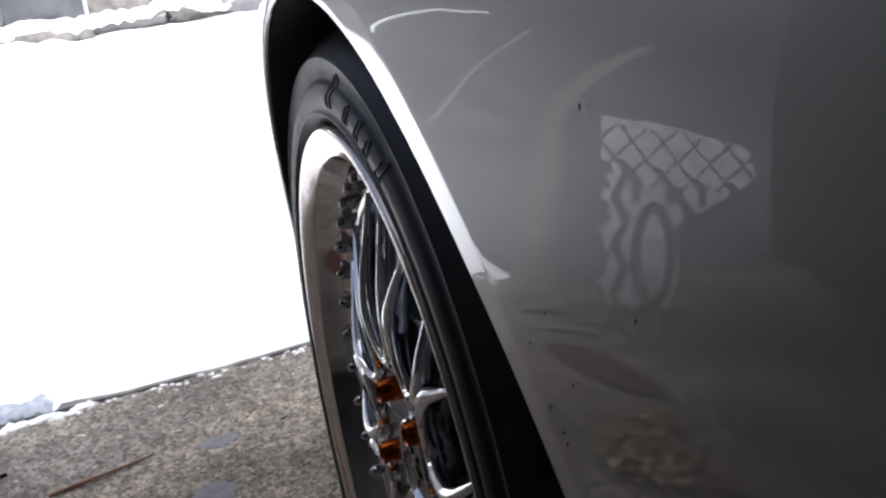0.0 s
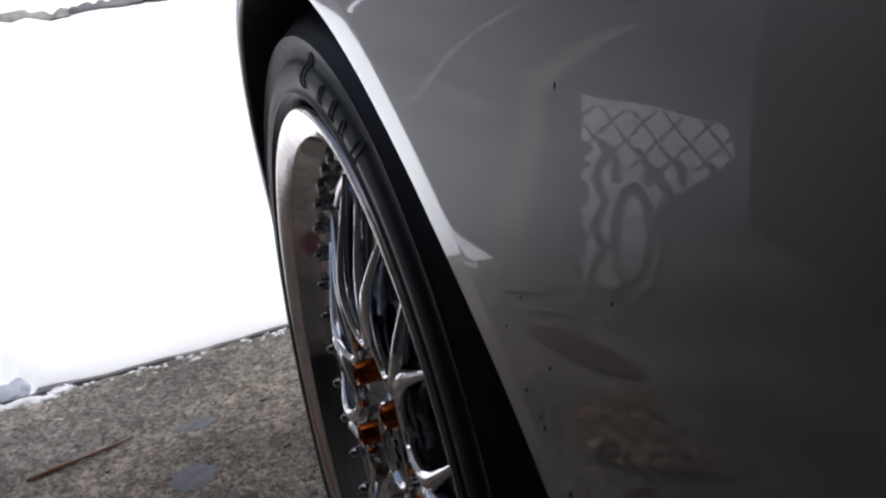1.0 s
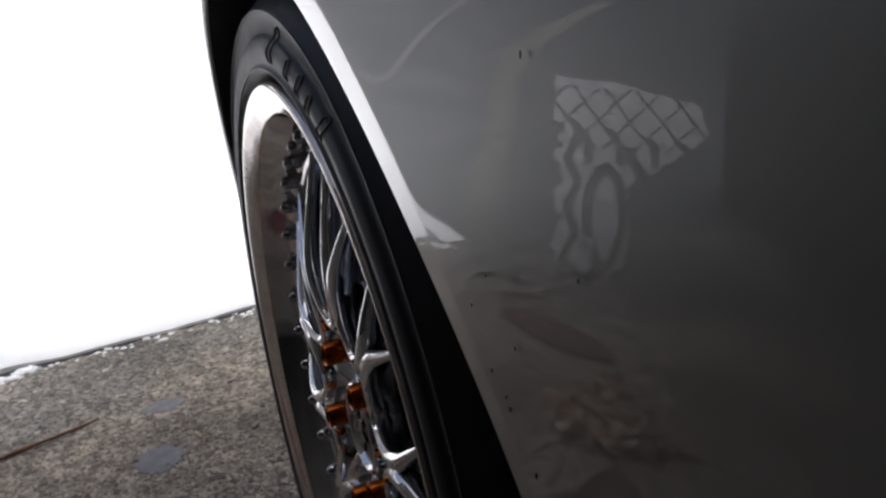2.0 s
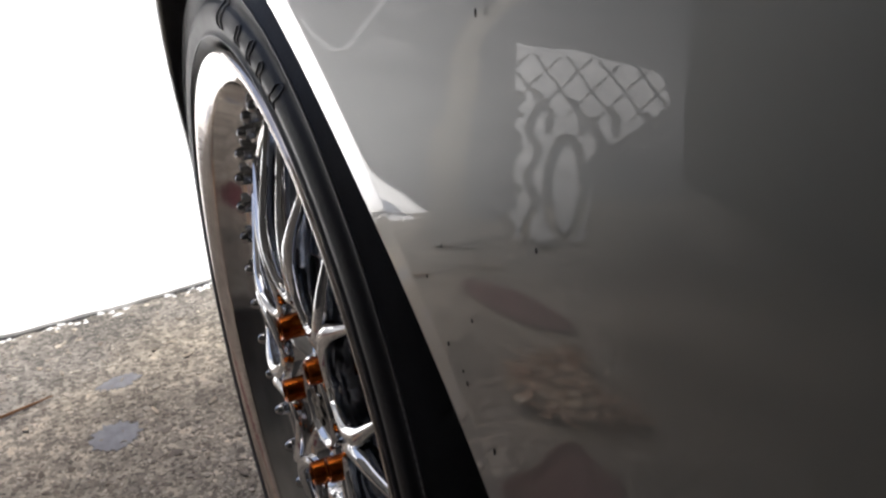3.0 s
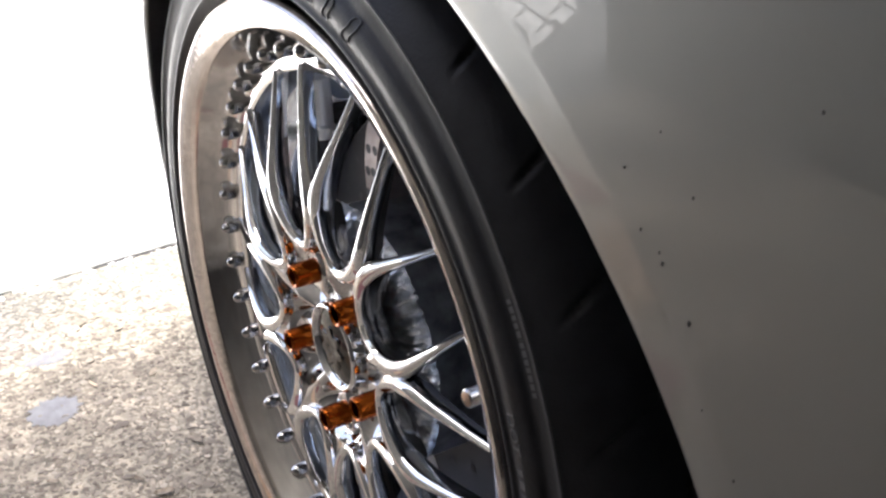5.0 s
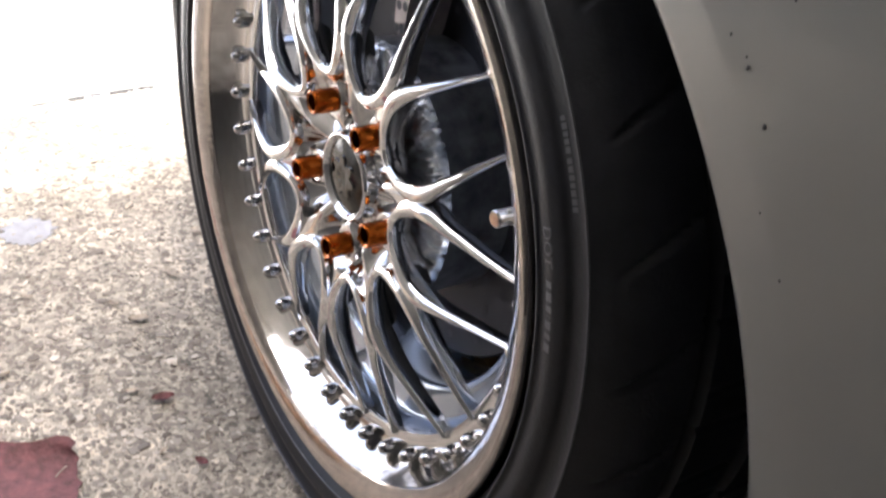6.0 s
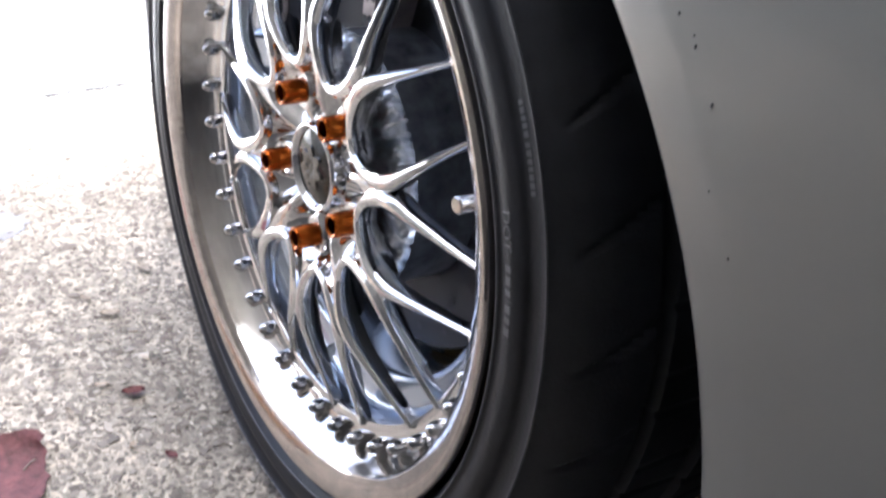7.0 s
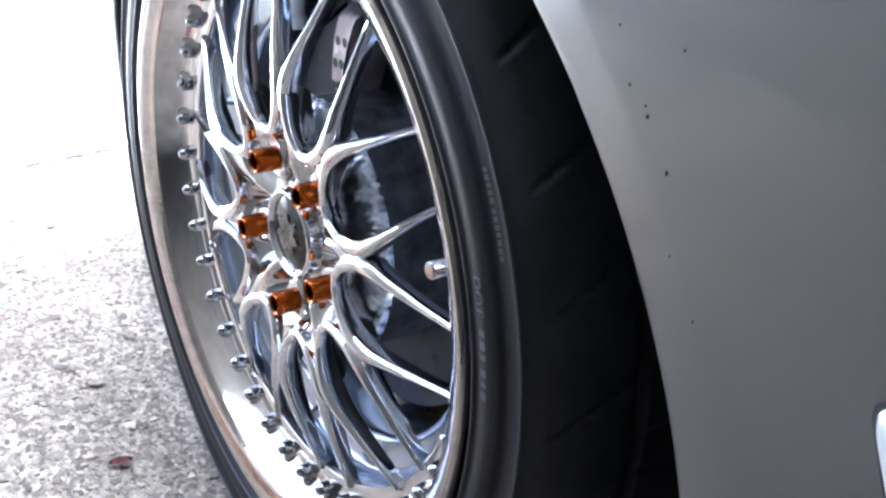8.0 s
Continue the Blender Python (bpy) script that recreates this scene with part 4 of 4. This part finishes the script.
twig = tagged(part("twig", tube([(-0.295, 0.478, 0.004), (-0.262, 0.488, 0.003), (-0.232, 0.492, 0.0045), (-0.20, 0.502, 0.003), (-0.172, 0.508, 0.004)], [0.0019, 0.0022, 0.0018, 0.0016, 0.0009], 8), TWIG), "thin dark brown twig lying on the concrete", "twig")
for k in range(26):
    x, y, a, L = rng.uniform(-0.3, 0.08), rng.uniform(0.0, 0.64), rng.uniform(0, 3.14), rng.uniform(0.006, 0.02)
    dx, dy = math.cos(a) * L, math.sin(a) * L
    tagged(part("straw", tube([(x, y, 0.0024), (x + dx * 0.5, y + dy * 0.5 + 0.001, 0.0032), (x + dx, y + dy, 0.0024)], 0.0006, 5), LEAF_TAN), "short dry straw bit on the concrete", "straw", "straw bits on the slab")


def patch(name, cx, cy, rx, ry, turn, seed, label, material, height):
    rows = []
    n = 72
    for k, z in ((1.0, -0.001), (0.96, height * 0.6), (0.8, height), (0.5, height * 1.1), (0.02, height * 1.1)):
        row = []
        for i in range(n):
            t = 2 * math.pi * i / n
            w = 1 + 0.22 * noise.noise((math.cos(t) * 1.6 + seed, math.sin(t) * 1.6, 0)) + 0.30 * noise.noise((math.cos(t) * 6 + seed, math.sin(t) * 6, 2))
            u, v = math.cos(t) * rx * w * k, math.sin(t) * ry * w * k
            row.append((u, v, z + 0.0006 * noise.noise((u * 90, v * 90, seed))))
        rows.append(row)
    bm = grid(rows, close_v=True)
    return tagged(part(name, bm, material, m=pose(cx, cy, 0, 0, 0, turn)), label, "ice")


patch("ice_patch", -0.116, 0.408, 0.031, 0.024, 15, 3, "thin grey slushy ice patch on the concrete", ICE, 0.0014)
patch("ice_patch", -0.098, 0.505, 0.026, 0.012, 10, 8, "thin grey slushy ice patch on the concrete", ICE, 0.0011)

# dark wet dirt in the joint along the slab's edge
rows = []
for i in range(240):
    x = -0.36 + 1.01 * i / 239
    w = 0.0055 + 0.005 * noise.noise((x * 14, 0, 3)) + 0.003 * noise.noise((x * 60, 0, 5))
    rows.append([(x, edge_y(x) - max(w, 0.001), -0.0004), (x, edge_y(x) - max(w, 0.001) * 0.8, 0.0009), (x, edge_y(x) + 0.004, 0.0011), (x, edge_y(x) + 0.012, -0.006)])
tagged(part("trim", grid(rows), WET_DIRT), "dark wet dirt line along the slab's edge", "dirt line", kind="structure")


# drift of dead leaves on the slab beside the car
def leaf_drift(n, seed):
    r = random.Random(seed)
    vs, fs = [], []
    lines = [((-0.25, 0.235), (-0.37, 0.25), 0.010), ((-0.25, 0.20), (-0.34, 0.17), 0.018), ((-0.26, 0.19), (-0.33, 0.18), 0.016), ((-0.28, 0.15), (-0.37, 0.135), 0.010)]
    for k in range(n):
        (x0, y0), (x1, y1), wide = r.choice(lines)
        t = r.random()
        cx, cy = min(x0 + (x1 - x0) * t + r.gauss(0, wide), -0.232), y0 + (y1 - y0) * t + r.gauss(0, wide)
        m = pose(cx, cy, 0.004 + 0.016 * r.random(), r.uniform(-28, 28), r.uniform(-28, 28), r.uniform(0, 360))
        L, W, c = r.uniform(0.009, 0.022), r.uniform(0.004, 0.011), r.uniform(-0.5, 0.9)
        base = len(vs)
        for i in range(7):
            u = i / 6
            w = W * max(math.sin(math.pi * (0.06 + 0.88 * u)), 0.05) * r.uniform(0.8, 1.15)
            for q in (-1, 0, 1):
                p = m @ Vector((w * q, (u - 0.5) * 2 * L, c * (abs(q) * w * 0.7 + (u - 0.5) ** 2 * L)))
                vs.append((p.x, p.y, max(p.z, 0.001)))
        for i in range(6):
            for q in range(2):
                a = base + i * 3 + q
                fs.append((a, a + 1, a + 4, a + 3))
    me = bpy.data.meshes.new("dead_leaves")
    me.from_pydata(vs, [], fs)
    me.materials.append(LEAF_MIX)
    ob = new("dead_leaves", me)
    thick = ob.modifiers.new("thickness", "SOLIDIFY")
    thick.thickness = 0.0005
    return tagged(ob, "drift of curled brown and pinkish dead leaves", "leaves", kind="stuff")


leaf("fallen_leaf", 0.17, 0.034, 0.10, LEAF_RED, "large flat dull pinkish-red leaf beside the leaf drift", pose(-0.365, 0.372, 0.001, 0, 0, -33), 140)
leaf_drift(190, 9)
tagged(part("stick", tube([(-0.345, 0.488, 0.006), (-0.372, 0.476, 0.0055), (-0.41, 0.458, 0.005)], [0.003, 0.0042, 0.0026], 8), LEAF_TAN), "pale dry stick lying among the dead leaves", "stick")

# crumbs of snow along the slab's edge
rng = random.Random(77)
vs, fs = [], []
for k in range(105):
    x = rng.uniform(-0.36, 0.25) if k < 85 else rng.uniform(-0.36, -0.24)
    y = edge_y(x) - abs(rng.gauss(0, 0.006)) - 0.003
    r0 = rng.uniform(0.0008, 0.0030) if k < 85 else rng.uniform(0.003, 0.009)
    base = len(vs)
    for z, q in ((-0.001, 1.0), (r0 * 0.35, 0.8), (r0 * 0.6, 0.35)):
        for i in range(7):
            a = 6.2832 * i / 7
            w = r0 * q * rng.uniform(0.55, 1.35)
            vs.append((x + math.cos(a) * w * 1.9, y + math.sin(a) * w, z + 0.3 * r0 * rng.uniform(-1, 1) * (z > 0)))
    for ring in range(2):
        for i in range(7):
            fs.append((base + ring * 7 + i, base + ring * 7 + (i + 1) % 7, base + ring * 7 + 7 + (i + 1) % 7, base + ring * 7 + 7 + i))
    fs.append(tuple(base + 14 + i for i in range(7)))
me = bpy.data.meshes.new("snow_crumbs")
me.from_pydata(vs, [], fs)
me.materials.append(SNOW)
for p in me.polygons:
    p.use_smooth = True
tagged(new("snow_crumbs", me), "small white snow crumbs along the slab's edge", "snow", kind="stuff")
